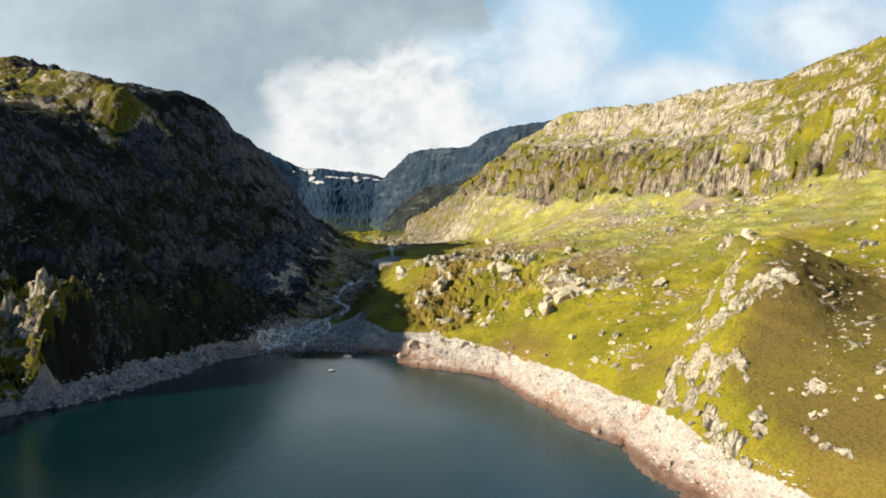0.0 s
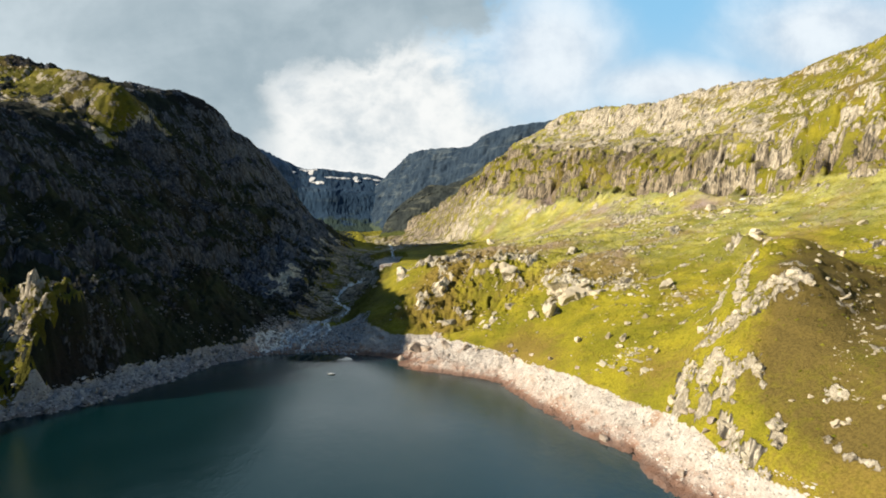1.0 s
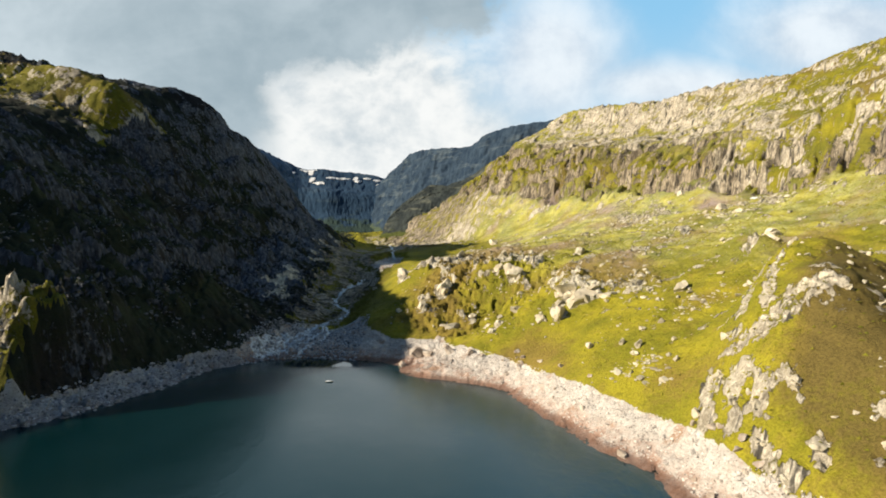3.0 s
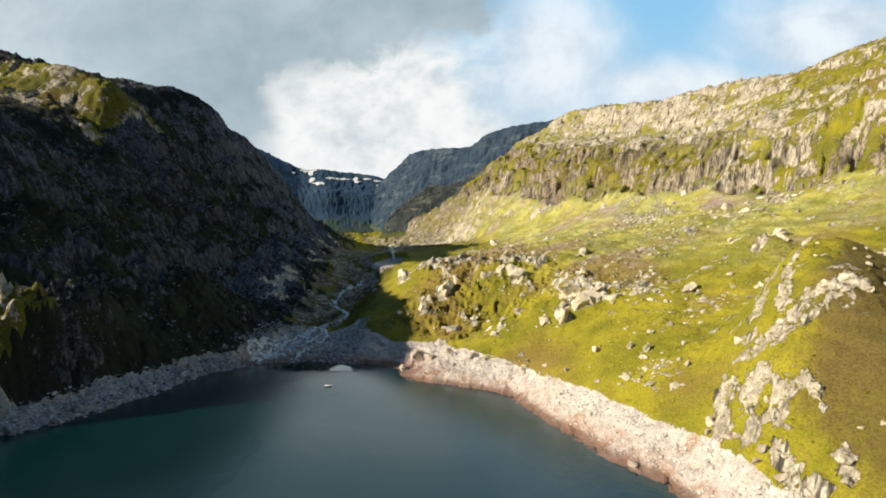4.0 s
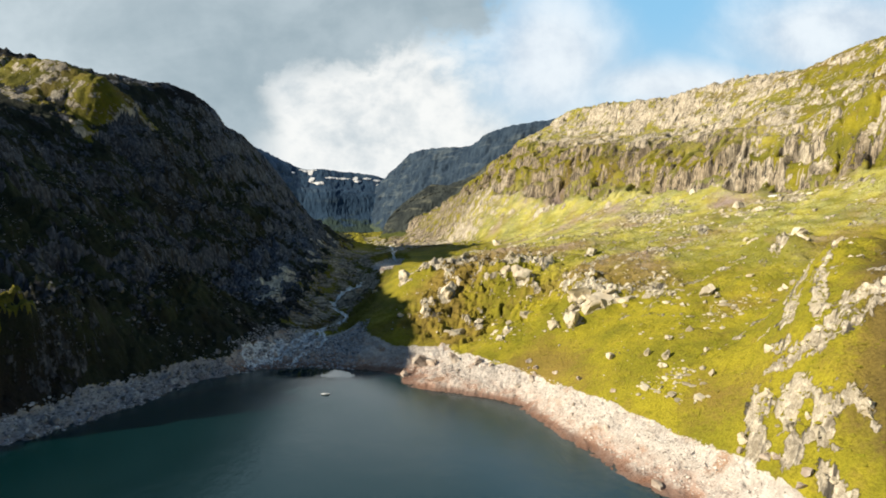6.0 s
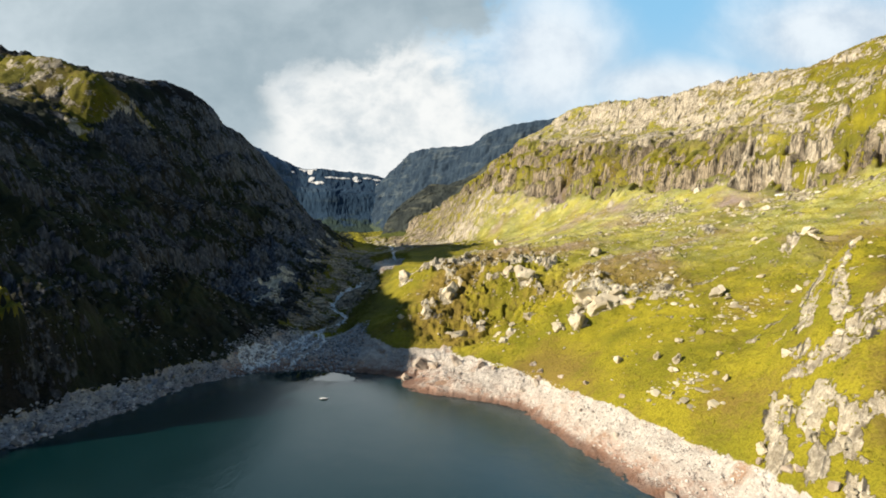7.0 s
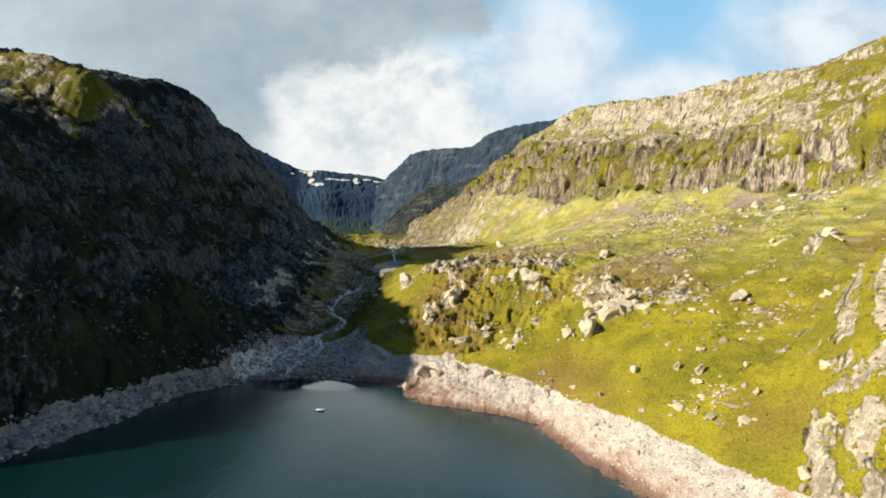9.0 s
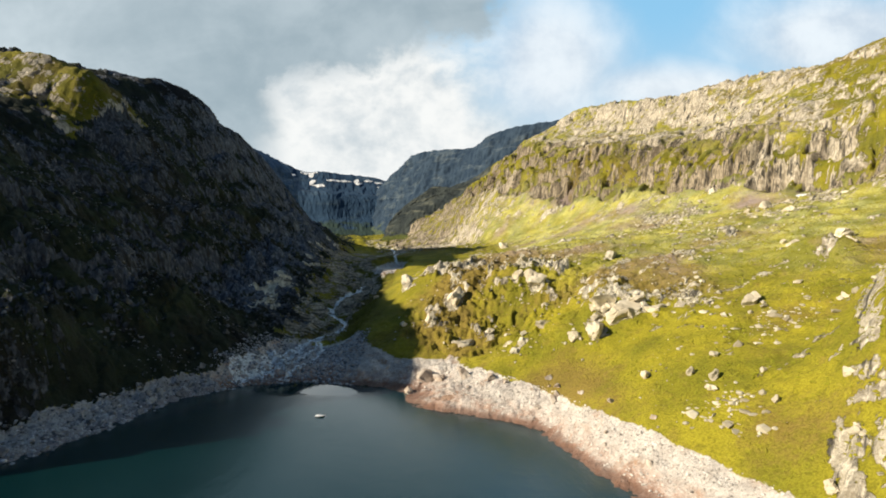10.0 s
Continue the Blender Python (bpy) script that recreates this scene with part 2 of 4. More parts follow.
FAR_HEAD = far_rock("cloud_shaded_head_rock", (0.027, 0.058, 0.108), (0.036, 0.073, 0.130), (0.055, 0.092, 0.138), (0.040, 0.066, 0.060))
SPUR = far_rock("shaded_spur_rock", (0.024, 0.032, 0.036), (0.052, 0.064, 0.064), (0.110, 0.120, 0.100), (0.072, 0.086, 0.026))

SNOW, n = material("old_snow")
finish(n, n.mix(n.noise(n.where, 0.08, 4.0), (0.62, 0.66, 0.70), (0.86, 0.88, 0.90)), 0.7, n.noise(n.where, 0.3, 4.0), 0.3, 0.5)

WATER, n = material("lake_water")
rip = n.noise(stretched(n, 1.0, 0.55, 1.0), 0.9, 4.0, 0.6)
swell = n.noise(stretched(n, 1.0, 0.6, 1.0), 0.22, 3.0, 0.5)
wind = n.noise(n.where, 0.012, 3.0, 0.5)
deep = n.mix(n.ramp(wind, 0.35, 0.65), (0.0010, 0.0160, 0.0190), (0.0016, 0.0205, 0.0245))
lee = n.vmath("LENGTH", n.vmath("DIVIDE", n.vmath("SUBTRACT", n.where, (-64, 286, 0)), (30, 14, 1)), out="Value")
lee = n.ramp(n.math("ADD", lee, n.math("MULTIPLY", n.math("SUBTRACT", swell, 0.5), 0.6)), 1.25, 0.7)
wave = n.math("MULTIPLY", n.math("ADD", rip, n.math("MULTIPLY", swell, 1.4)), n.math("SUBTRACT", 1.0, n.math("MULTIPLY", lee, 0.97)))
dull = n.math("MULTIPLY", n.ramp(wind, 0.35, 0.65, 0.17, 0.25), n.math("SUBTRACT", 1.0, n.math("MULTIPLY", lee, 0.8)))
finish(n, deep, dull, wave, 0.11, 0.5, IOR=1.58, **{"Specular Tint": (0.18, 0.75, 1.0, 1.0)})

FOAM, n = material("white_water")
foam = n.noise(n.where, 1.3, 6.0, 0.72)
finish(n, n.mix(n.ramp(foam, 0.36, 0.48), (0.03, 0.045, 0.05), (0.80, 0.85, 0.88)), 0.5, foam, 0.5, 0.4)


# ---- the shape of the ground ----
def ease(nodes, at):
    """A smooth monotone curve through nodes (rows: place, value...), read at every place of at."""
    a = np.asarray(nodes, float)
    x, out = a[:, 0], []
    h = np.diff(x)
    k = np.clip(np.searchsorted(x, at) - 1, 0, len(x) - 2)
    s = np.clip((at - x[k]) / h[k], 0, 1)
    for c in range(1, a.shape[1]):
        y = a[:, c]
        d = np.diff(y) / h
        g = np.zeros(len(x))
        same = d[:-1] * d[1:] > 0
        w1, w2 = 2 * h[1:] + h[:-1], h[1:] + 2 * h[:-1]
        with np.errstate(divide="ignore", invalid="ignore"):
            g[1:-1] = np.where(same, (w1 + w2) / (w1 / d[:-1] + w2 / d[1:]), 0)
        g[0], g[-1] = d[0], d[-1]
        s2, s3 = s * s, s * s * s
        out.append((2 * s3 - 3 * s2 + 1) * y[k] + (s3 - 2 * s2 + s) * h[k] * g[k] + (3 * s2 - 2 * s3) * y[k + 1] + (s3 - s2) * h[k] * g[k + 1])
    return out


PERM = np.random.RandomState(7).permutation(4096).astype(np.int64)


def lattice(ix, iy, seed):
    return PERM[(PERM[(ix + seed * 131) & 4095] + iy) & 4095] * (2 * math.pi / 4096)


def perlin(x, y, seed=0):
    ix, iy = np.floor(x).astype(np.int64), np.floor(y).astype(np.int64)
    fx, fy = x - ix, y - iy
    u, v = fx * fx * fx * (fx * (fx * 6 - 15) + 10), fy * fy * fy * (fy * (fy * 6 - 15) + 10)

    def g(i, j):
        a = lattice(ix + i, iy + j, seed)
        return np.cos(a) * (fx - i) + np.sin(a) * (fy - j)

    return 1.5 * ((g(0, 0) * (1 - u) + g(1, 0) * u) * (1 - v) + (g(0, 1) * (1 - u) + g(1, 1) * u) * v)


def fractal(x, y, size, octaves=4, seed=0, gain=0.5, ridged=False):
    total, amp, norm = 0.0, 1.0, 0.0
    for o in range(octaves):
        p = perlin(x / size * 2 ** o + 17.3 * o, y / size * 2 ** o - 9.1 * o, seed + o)
        total = total + amp * (1 - 2 * np.abs(p) if ridged else p)
        norm += amp
        amp *= gain
    return total / norm


def step(a, b, v):
    s = np.clip((v - a) / (b - a), 0, 1)
    return s * s * (3 - 2 * s)


# lines that run up the valley (rows: y, x, z), from the left ridge over the stream to the right ridge
LEFT_BACK = [(-260, -520, 60), (150, -470, 70), (300, -455, 140), (400, -440, 175), (455, -425, 215), (500, -436, 238), (580, -440, 236), (700, -430, 205), (950, -470, 190), (1200, -560, 190), (1600, -700, 190), (4200, -1500, 200)]
LEFT_CREST = [(-260, -400, 55), (60, -335, 92), (150, -315, 87), (172, -315, 100), (200, -315, 140), (245, -318, 158), (271, -318, 160), (300, -335, 162), (350, -340, 161), (400, -342, 168), (430, -338, 184), (455, -330, 213), (480, -310, 208), (520, -300, 216), (560, -282, 226), (580, -269, 221), (610, -259, 203), (655, -249, 196), (760, -247, 175), (950, -260, 138), (1200, -302, 120), (1500, -400, 125), (4200, -1000, 170)]
LEFT_FACE = [(-260, -340, 40), (60, -270, 58), (150, -238, 36), (170, -225, 38), (190, -212, 42), (207, -202, 50), (240, -190, 60), (265, -185, 61), (278, -176, 65), (300, -188, 76), (370, -205, 80), (429, -187, 84), (500, -195, 105), (608, -207, 137), (660, -214, 140), (760, -215, 125), (950, -225, 100), (1200, -275, 95), (1500, -350, 116), (4200, -800, 168)]
LEFT_FOOT = [(-260, -290, 26), (60, -215, 38), (150, -185, 14), (170, -173, 18), (190, -163, 28), (206, -153, 39), (240, -147, 40), (264, -153, 37), (288, -139, 37), (312, -142, 45), (385, -155, 29), (429, -150, 52), (494, -140, 60), (600, -158, 82), (760, -170, 90), (950, -180, 80), (1200, -235, 82), (1500, -300, 113), (4200, -700, 167)]
LEFT_RING = [(-260, -255, 9), (60, -195, 9), (150, -160, 9), (170, -153, 9), (200, -141, 8), (236, -132, 7), (260, -124, 7), (282, -115, 9), (300, -109, 12), (345, -104, 14), (400, -98, 22), (474, -100, 42), (600, -128, 57), (900, -135, 68), (1200, -200, 77), (1500, -260, 112), (4200, -600, 166)]
LEFT_SHORE = [(-260, -240, 0), (60, -175, 0), (172, -146, 0), (186, -133, 0), (201, -126, 0), (228, -118, 0), (266, -111, 0), (285, -98, 0.5), (305, -94, 4), (345, -88, 9), (400, -83, 18), (450, -76, 32), (600, -108, 53), (900, -118, 64), (1200, -180, 75), (1500, -240, 111), (4200, -560, 165)]
FLOOR = [(-260, 0, 4), (-200, 0, -5), (60, -20, -9), (200, -48, -9), (255, -62, -7), (284, -70, -2), (297, -70, 0.6), (312, -76, 4), (345, -79, 8), (400, -76, 17), (450, -67, 31), (600, -98, 52), (900, -107, 63), (1200, -168, 74), (1500, -218, 111), (4200, -500, 164)]
RIGHT_SHORE = [(-260, 190, 0), (60, 88, 0), (123, 62, 0), (153, 54, 0), (169, 45, 0), (191, 37, 0), (213, 29, 0), (238, 21, 0), (248, 4, 0), (261, -20, 0), (286, -27, 0.5), (300, -48, 4), (345, -68, 9), (400, -68, 18), (450, -58, 33), (600, -84, 53), (900, -94, 64), (1200, -150, 76), (1500, -195, 112), (4200, -440, 166)]
RIGHT_RING = [(-260, 215, 14), (60, 112, 14), (134, 75, 14), (157, 73, 14), (171, 67, 13), (205, 54, 14), (225, 45, 14), (254, 34, 13), (277, 14, 12), (300, -16, 10), (310, -30, 11), (345, -52, 17), (400, -54, 25), (450, -46, 39), (600, -62, 56), (900, -76, 68), (1200, -125, 82), (1500, -165, 118), (4200, -380, 168)]
RIGHT_LOW = [(-260, 250, 40), (60, 130, 42), (130, 104, 36), (157, 103, 35), (200, 99, 35), (257, 98, 42), (287, 76, 44), (330, 44, 45), (364, 26, 49), (390, -2, 47), (410, -30, 43), (434, -22, 47), (460, -20, 49), (510, 8, 51), (621, 48, 68), (750, 26, 76), (900, -2, 84), (1200, -75, 106), (1500, -120, 135), (4200, -300, 172)]
RIGHT_BENCH = [(-260, 370, 80), (60, 245, 74), (200, 220, 74), (277, 216, 80), (329, 224, 90), (395, 206, 93), (439, 194, 93), (503, 150, 91), (655, 106, 92), (703, 84, 107), (752, 52, 105), (900, 25, 118), (1073, 5, 150), (1200, -40, 138), (1350, -130, 128), (1500, -60, 150), (4200, -200, 176)]
CLIFF_FOOT = [(-260, 420, 104), (60, 315, 104), (200, 275, 106), (336, 252, 112), (410, 240, 108), (482, 214, 120), (525, 194, 123), (642, 142, 122), (703, 118, 136), (828, 74, 158), (950, 62, 180), (1073, 30, 182), (1200, -15, 164), (1350, -90, 142), (1500, 0, 165), (4200, -100, 180)]
CLIFF_TOP = [(-260, 440, 130), (60, 335, 128), (200, 292, 130), (348, 268, 134), (430, 267, 148), (482, 240, 153), (560, 222, 165), (636, 190, 180), (677, 168, 190), (770, 150, 205), (845, 128, 226), (950, 118, 251), (1050, 73, 224), (1150, 18, 184), (1250, -40, 160), (1400, 30, 175), (4200, 0, 190)]
RIGHT_SHELF = [(-260, 520, 190), (60, 400, 180), (300, 325, 182), (414, 286, 173), (486, 378, 231), (578, 300, 208), (695, 302, 224), (771, 262, 241), (860, 215, 262), (950, 170, 282), (1050, 130, 245), (1150, 80, 205), (1250, 30, 175), (1400, 90, 185), (4200, 120, 195)]
RIGHT_CREST = [(-260, 640, 235), (60, 500, 225), (300, 440, 240), (420, 440, 262), (520, 446, 281), (640, 441, 285), (713, 386, 295), (769, 319, 288), (870, 261, 306), (947, 222, 314), (1050, 190, 262), (1150, 150, 215), (1250, 110, 180), (1400, 170, 190), (4200, 250, 200)]
RIGHT_BACK = [(-260, 900, 250), (300, 680, 262), (520, 660, 272), (713, 620, 275), (947, 520, 280), (1200, 450, 220), (1500, 450, 200), (4200, 500, 205)]
LINES = [LEFT_BACK, LEFT_CREST, LEFT_FACE, LEFT_FOOT, LEFT_RING, LEFT_SHORE, FLOOR, RIGHT_SHORE, RIGHT_RING, RIGHT_LOW, RIGHT_BENCH, CLIFF_FOOT, CLIFF_TOP, RIGHT_SHELF, RIGHT_CREST, RIGHT_BACK]

COLS = 900
ROW_Y = np.concatenate([np.arange(-260, 100, 10.0), np.arange(100, 480, 0.85), np.arange(480, 800, 1.3), np.arange(800, 1000, 2.3), np.arange(1000, 1500, 6.0), np.arange(1500, 4201, 60.0)])
U = np.linspace(-1, 1, COLS)
U = 0.55 * U + 0.45 * U ** 3


def half_width(y):
    return 430 + 0.62 * np.clip(y, 0, None)


def cross_sections():
    """Heights of the bare ground, and for every place how far across the lines it lies (0 left back ... 15 right back)."""
    xs, zs = [], []
    for line in LINES:
        x, z = ease(line, ROW_Y)
        xs.append(x), zs.append(z)
    xs, zs = np.array(xs), np.array(zs)
    X = half_width(ROW_Y)[:, None] * U[None, :] - 0.03 * ROW_Y[:, None]
    Z, A = np.zeros_like(X), np.zeros_like(X)
    for r in range(len(ROW_Y)):
        nx, nz = xs[:, r].copy(), zs[:, r]
        for i in range(1, len(nx)):
            nx[i] = max(nx[i], nx[i - 1] + 2.0)
        lo, hi = X[r, 0] - 50, X[r, -1] + 50
        row = np.concatenate([[(min(lo, nx[0] - 60), nz[0] - 15)], np.c_[nx, nz], [(max(hi, nx[-1] + 60), nz[-1] - 15)]])
        Z[r] = ease(row, X[r])[0]
        A[r] = np.interp(X[r], nx, np.arange(len(nx)))
    return X, np.repeat(ROW_Y[:, None], COLS, 1), Z, A


GX, GY, GZ, GA = cross_sections()


def bump(x, y, cx, cy, along, left, right, length_up, length_down):
    """A swelling round (cx, cy): along is the heading of its long axis in degrees from +y to the right."""
    c, s = math.cos(radians(along)), math.sin(radians(along))
    a, b = (x - cx) * s + (y - cy) * c, (x - cx) * c - (y - cy) * s
    return np.exp(-(np.where(b < 0, b / left, b / right) ** 2 + np.where(a > 0, a / length_up, a / length_down) ** 2))


# the craggy rib on the right slope, the crag over the left shore, the hummocks of the knoll by the stream
RIB = 18 * bump(GX, GY, 122, 204, 42, 11, 30, 28, 60)
KNOLL = 5 * bump(GX, GY, 34, 352, 60, 16, 20, 16, 14) + 5 * bump(GX, GY, -14, 398, 60, 14, 22, 14, 16) + 4 * bump(GX, GY, 66, 294, 50, 10, 14, 16, 12) + 3 * bump(GX, GY, 10, 372, 40, 9, 9, 12, 12)
HOLLOW = 11 * bump(GX, GY, 15, 317, 0, 26, 28, 20, 22)
# the mound behind the rib, its drop towards the lake, the gully that parts it from the hillside, a hump above, the sunlit spur on the left
MOUND = 7 * bump(GX, GY, 108, 165, 42, 12, 11, 18, 20) + 4.5 * bump(GX, GY, 85, 153, 42, 7, 8, 9, 9) + 4 * bump(GX, GY, 126, 198, 42, 9, 14, 14, 16)
GULLY = 7 * bump(GX, GY, 142, 166, 42, 14, 26, 60, 40) + 4.5 * bump(GX, GY, 92, 121, 42, 12, 16, 12, 14)
HUMP = 9 * bump(GX, GY, 153, 275, 60, 16, 12, 10, 12) + 3 * bump(GX, GY, 242, 414, 30, 14, 14, 16, 16) + 15 * bump(GX, GY, -280, 449, 20, 13, 15, 24, 24)
GZ += RIB + KNOLL - HOLLOW + MOUND - GULLY + HUMP



def cells(x, y, size, seed):
    """Broken plates: for each place the height of its plate (tilted, random) and how near it lies to a joint (0 at the joint)."""
    x, y = x / size, y / size
    ix, iy = np.floor(x).astype(np.int64), np.floor(y).astype(np.int64)
    best = np.full(x.shape, 9.0)
    second, tone, lean = best.copy(), np.zeros_like(x), np.zeros_like(x)
    for i in (-1, 0, 1):
        for j in (-1, 0, 1):
            a = lattice(ix + i, iy + j, seed) / (2 * math.pi)
            b = lattice(ix + i, iy + j, seed + 1) / (2 * math.pi)
            dx, dy = x - (ix + i + a), y - (iy + j + b)
            d = dx * dx + dy * dy
            closer = d < best
            second = np.where(closer, best, np.minimum(second, d))
            c = lattice(ix + i, iy + j, seed + 2)
            tone = np.where(closer, b + a - 1, tone)
            lean = np.where(closer, np.cos(c) * dx + np.sin(c) * dy, lean)
            best = np.where(closer, d, best)
    return tone + 0.9 * lean, np.sqrt(second) - np.sqrt(best)


def plates(x, y, size, seed, warp=0.35):
    """Angular rock at three sizes."""
    wx, wy = warp * size * fractal(x, y, size, 3, seed + 3), warp * size * fractal(x, y, size, 3, seed + 7)
    total = 0.0
    for k in range(3):
        h, joint = cells(x + wx, y + wy, size / 2.2 ** k, seed + 11 * k)
        total = total + (h - 0.9 * np.exp(-(joint / 0.10) ** 2)) / 1.9 ** k
    return total / 1.8


def terrace(z, height, sharp):
    """How far a slope must move to lie in ledges and risers."""
    t = z / height
    k = np.floor(t)
    f = t - k
    return height * (k + 0.32 * f + 0.68 * step(1 - sharp, 1, f)) - z


on_land = step(0.5, 6.0, GZ)
near = step(2300, 1500, GY)
off_crest = 1 - 0.75 * np.exp(-((GA - 1) / 0.35) ** 2) - 0.6 * np.exp(-((GA - 14) / 0.4) ** 2)
wander = GA + 0.32 * fractal(GX, GY, 55, 4, 410)
right_cliff = step(10.8, 11.15, wander) * step(12.4, 12.0, wander)
right_high = step(11.7, 12.3, GA) * step(15.4, 14.6, GA)
left_face = step(3.5, 2.7, GA) * step(-0.2, 0.8, GA)
left_low = step(4.3, 3.9, GA) * step(2.3, 3.0, GA)
ring_top = np.where(GA < 6, 6.6, 10.2 - 2.6 * step(136, 118, GY)) + 2.4 * fractal(GX, GY, 26, 5, 3, 0.65)
ring = step(0.9, -0.9, GZ - ring_top) * step(332, 302, GY) * step(9.5, 9.1, GA) * step(3.3, 3.7, GA)
delta = step(275, 292, GY) * step(368, 335, GY + 9 * perlin(GX / 14, GY / 14, 8)) * step(4.0, 4.5, GA) * step(8.1, 7.7, GA)
ring = np.maximum(ring, delta)
lumps = fractal(GX, GY, 60, 4, 1)
hummock = fractal(GX, GY, 17, 5, 9)
gully = fractal(GX * 0.25 + 40, GY, 34, 5, 33, 0.55, True)
slabs = fractal(GX * 0.5 + GY * 0.25, GY - GX * 0.55, 24, 5, 51, 0.62, True)
outcrop = fractal(GX * 0.8, GY * 0.8, 34, 4, 71)
fault = fractal(GX, GY, 120, 3, 77)
crag = plates(GX, GY, 15, 140)
small_crag = plates(GX, GY, 5.5, 170)

GZ += on_land * near * (1.8 * lumps + 1.5 * hummock)
soft = near * off_crest
ledges = GZ + 9 * lumps + 14 * fault + 3 * hummock
GZ += soft * np.maximum(right_high, right_cliff) * (0.9 - 0.55 * right_high) * terrace(ledges + 26 * outcrop + 22 * fault, 29, 0.24)
gully_right = fractal(0.25 * (0.77 * GX + 0.64 * GY) + 40, 0.77 * GY - 0.64 * GX, 34, 5, 33, 0.55, True)
GZ += soft * right_cliff * 9.0 * (gully_right - 0.4)
ledges = GZ + 10 * lumps + 16 * fault + 4 * hummock
GZ += soft * left_face * 0.45 * terrace(ledges + 14 * outcrop, 30, 0.4)
GZ += soft * left_face * (7.0 * (gully - 0.4) + 4.2 * crag + 1.2 * small_crag)
GZ += soft * left_low * (4.0 * (slabs - 0.3) + 2.8 * crag + 1.2 * small_crag)
GZ += near * np.exp(-((GA - 14) / 0.35) ** 2) * (3.0 * small_crag + 3.0 * crag)
GZ += near * step(1.3, 0.8, GA) * (1.6 * crag + 1.2 * small_crag)



def gradients():
    dzr = np.gradient(GZ, axis=0) / np.gradient(GY, axis=0)
    dzc = np.gradient(GZ, axis=1) / np.gradient(GX, axis=1)
    dxr = np.gradient(GX, axis=0) / np.gradient(GY, axis=0)
    return dzc, dzr - dzc * dxr


big_steep = np.hypot(*gradients())
big_crag = plates(GX * 0.7, GY, 26, 260)
cracks = fractal(0.18 * (0.77 * GX + 0.64 * GY), 0.77 * GY - 0.64 * GX, 13, 3, 320, 0.6, True)
GZ += soft * right_high * (2.2 * big_crag + 1.5 * (slabs - 0.35)) + soft * right_cliff * 2.0 * big_crag
GZ -= soft * np.maximum(right_cliff, 0.5 * right_high) * 11.0 * step(0.55, 0.85, cracks) * step(0.6, 1.0, big_steep)

far_rough = step(7.3, 8.0, GA) * step(11.6, 11.0, GA) * step(640, 820, GY) * step(1900, 1500, GY)
GZ += step(780, 900, GY) * step(2000, 1700, GY) * step(3.5, 4.5, GA) * step(9.0, 8.0, GA) * (9.0 * fractal(GX, GY, 45, 4, 360) + 3.5 * hummock + 1.5 * small_crag)
GZ += far_rough * (0.6 * terrace(GZ + 14 * lumps + 10 * outcrop, 18, 0.3) + 2.5 * big_crag)
meadow = step(8.3, 8.9, GA) * step(11.2, 10.7, GA) * near
knolls = np.clip(0.9 * bump(GX, GY, 10, 370, 60, 50, 60, 60, 60) + 0.35 * bump(GX, GY, 62, 290, 50, 20, 24, 26, 20), 0, 1)
bare = meadow * step(0.10, 0.34, outcrop + 0.42 * knolls - 0.16 + 0.25 * (slabs - 0.4)) * step(0.5, 0.1, perlin(GX / 120, GY / 120, 5) - 0.4 * knolls)
GZ += meadow * (0.8 * fractal(GX, GY, 8, 4, 800) + 0.9 * fractal(GX, GY + 0.5 * GX, 19, 3, 820))
GZ += meadow * 0.32 * terrace(GZ + 3.5 * hummock + 5 * lumps + 4 * outcrop, 5.5, 0.35)
chips = meadow * step(0.20, 0.40, fractal(GX + 0.5 * GY, GY - 0.5 * GX, 8, 3, 380) + 0.45 * lumps + 0.10 * knolls)
GZ += meadow * knolls * 0.35 * terrace(GZ + 6 * hummock + 9 * outcrop, 7.0, 0.22)
GZ += bare * (1.9 * small_crag + 1.0) + chips * (0.4 + 0.7 * small_crag) + meadow * knolls * (2.4 * (slabs - 0.35) + 3.8 * crag + 1.4 * small_crag)


front = np.clip(bump(GX, GY, 2, 334, 60, 34, 34, 44, 46) * 1.5 + 0.8 * bump(GX, GY, 42, 318, 60, 24, 26, 26, 26), 0, 1) * step(7.9, 8.4, GA) * step(9.6, 10.6, GZ)
humps = plates(GX, GY, 11, 660, 0.5)
GZ += front * (0.45 * terrace(GZ + 7 * hummock + 5 * humps, 6.5, 0.25) + 3.2 * humps + 2.0 * hummock + 0.8 * small_crag)
front_rock = front * step(0.15, 0.55, humps + 0.8 * hummock + 0.5 * outcrop)


def swell_under(blocks, lift):
    """Turf and bedrock heaved up round each block; also where its bare apron lies."""
    rise, apron = np.zeros_like(GX), np.zeros_like(GX)
    for x, y, w in blocks:
        d = np.hypot(GX - x, (GY - y) * 0.8) / w
        rise = np.maximum(rise, lift * w * np.exp(-(d / 0.75) ** 2))
        apron = np.maximum(apron, np.exp(-(d / 0.62) ** 4))
    return rise, apron


KNOLL_BLOCKS = [(0, 371, 10), (-2, 345, 11), (-15, 331, 7), (2, 312, 8), (15, 316, 5), (41, 335, 10), (38, 359, 5), (33, 345, 5.5), (42, 315, 5), (38, 297, 6.5), (27, 286, 5), (23, 283, 4.5), (23, 299, 4.5)]
STACK_BLOCKS = [(61, 282, 10), (65, 273, 11), (73, 276, 5.4), (77, 269, 5.9), (55, 271, 9), (47, 275, 5.4), (57, 279, 5), (69, 270, 5)]
BENCH_BLOCKS = [(-31, 396, 14), (175, 298, 7.5), (202, 398, 9.5), (199, 368, 7), (208, 476, 7), (212, 392, 6), (192, 402, 5)]
little = meadow * step(0.26, 0.46, fractal(GX, GY, 13, 4, 340) + 0.25 * outcrop + 0.12 * knolls)
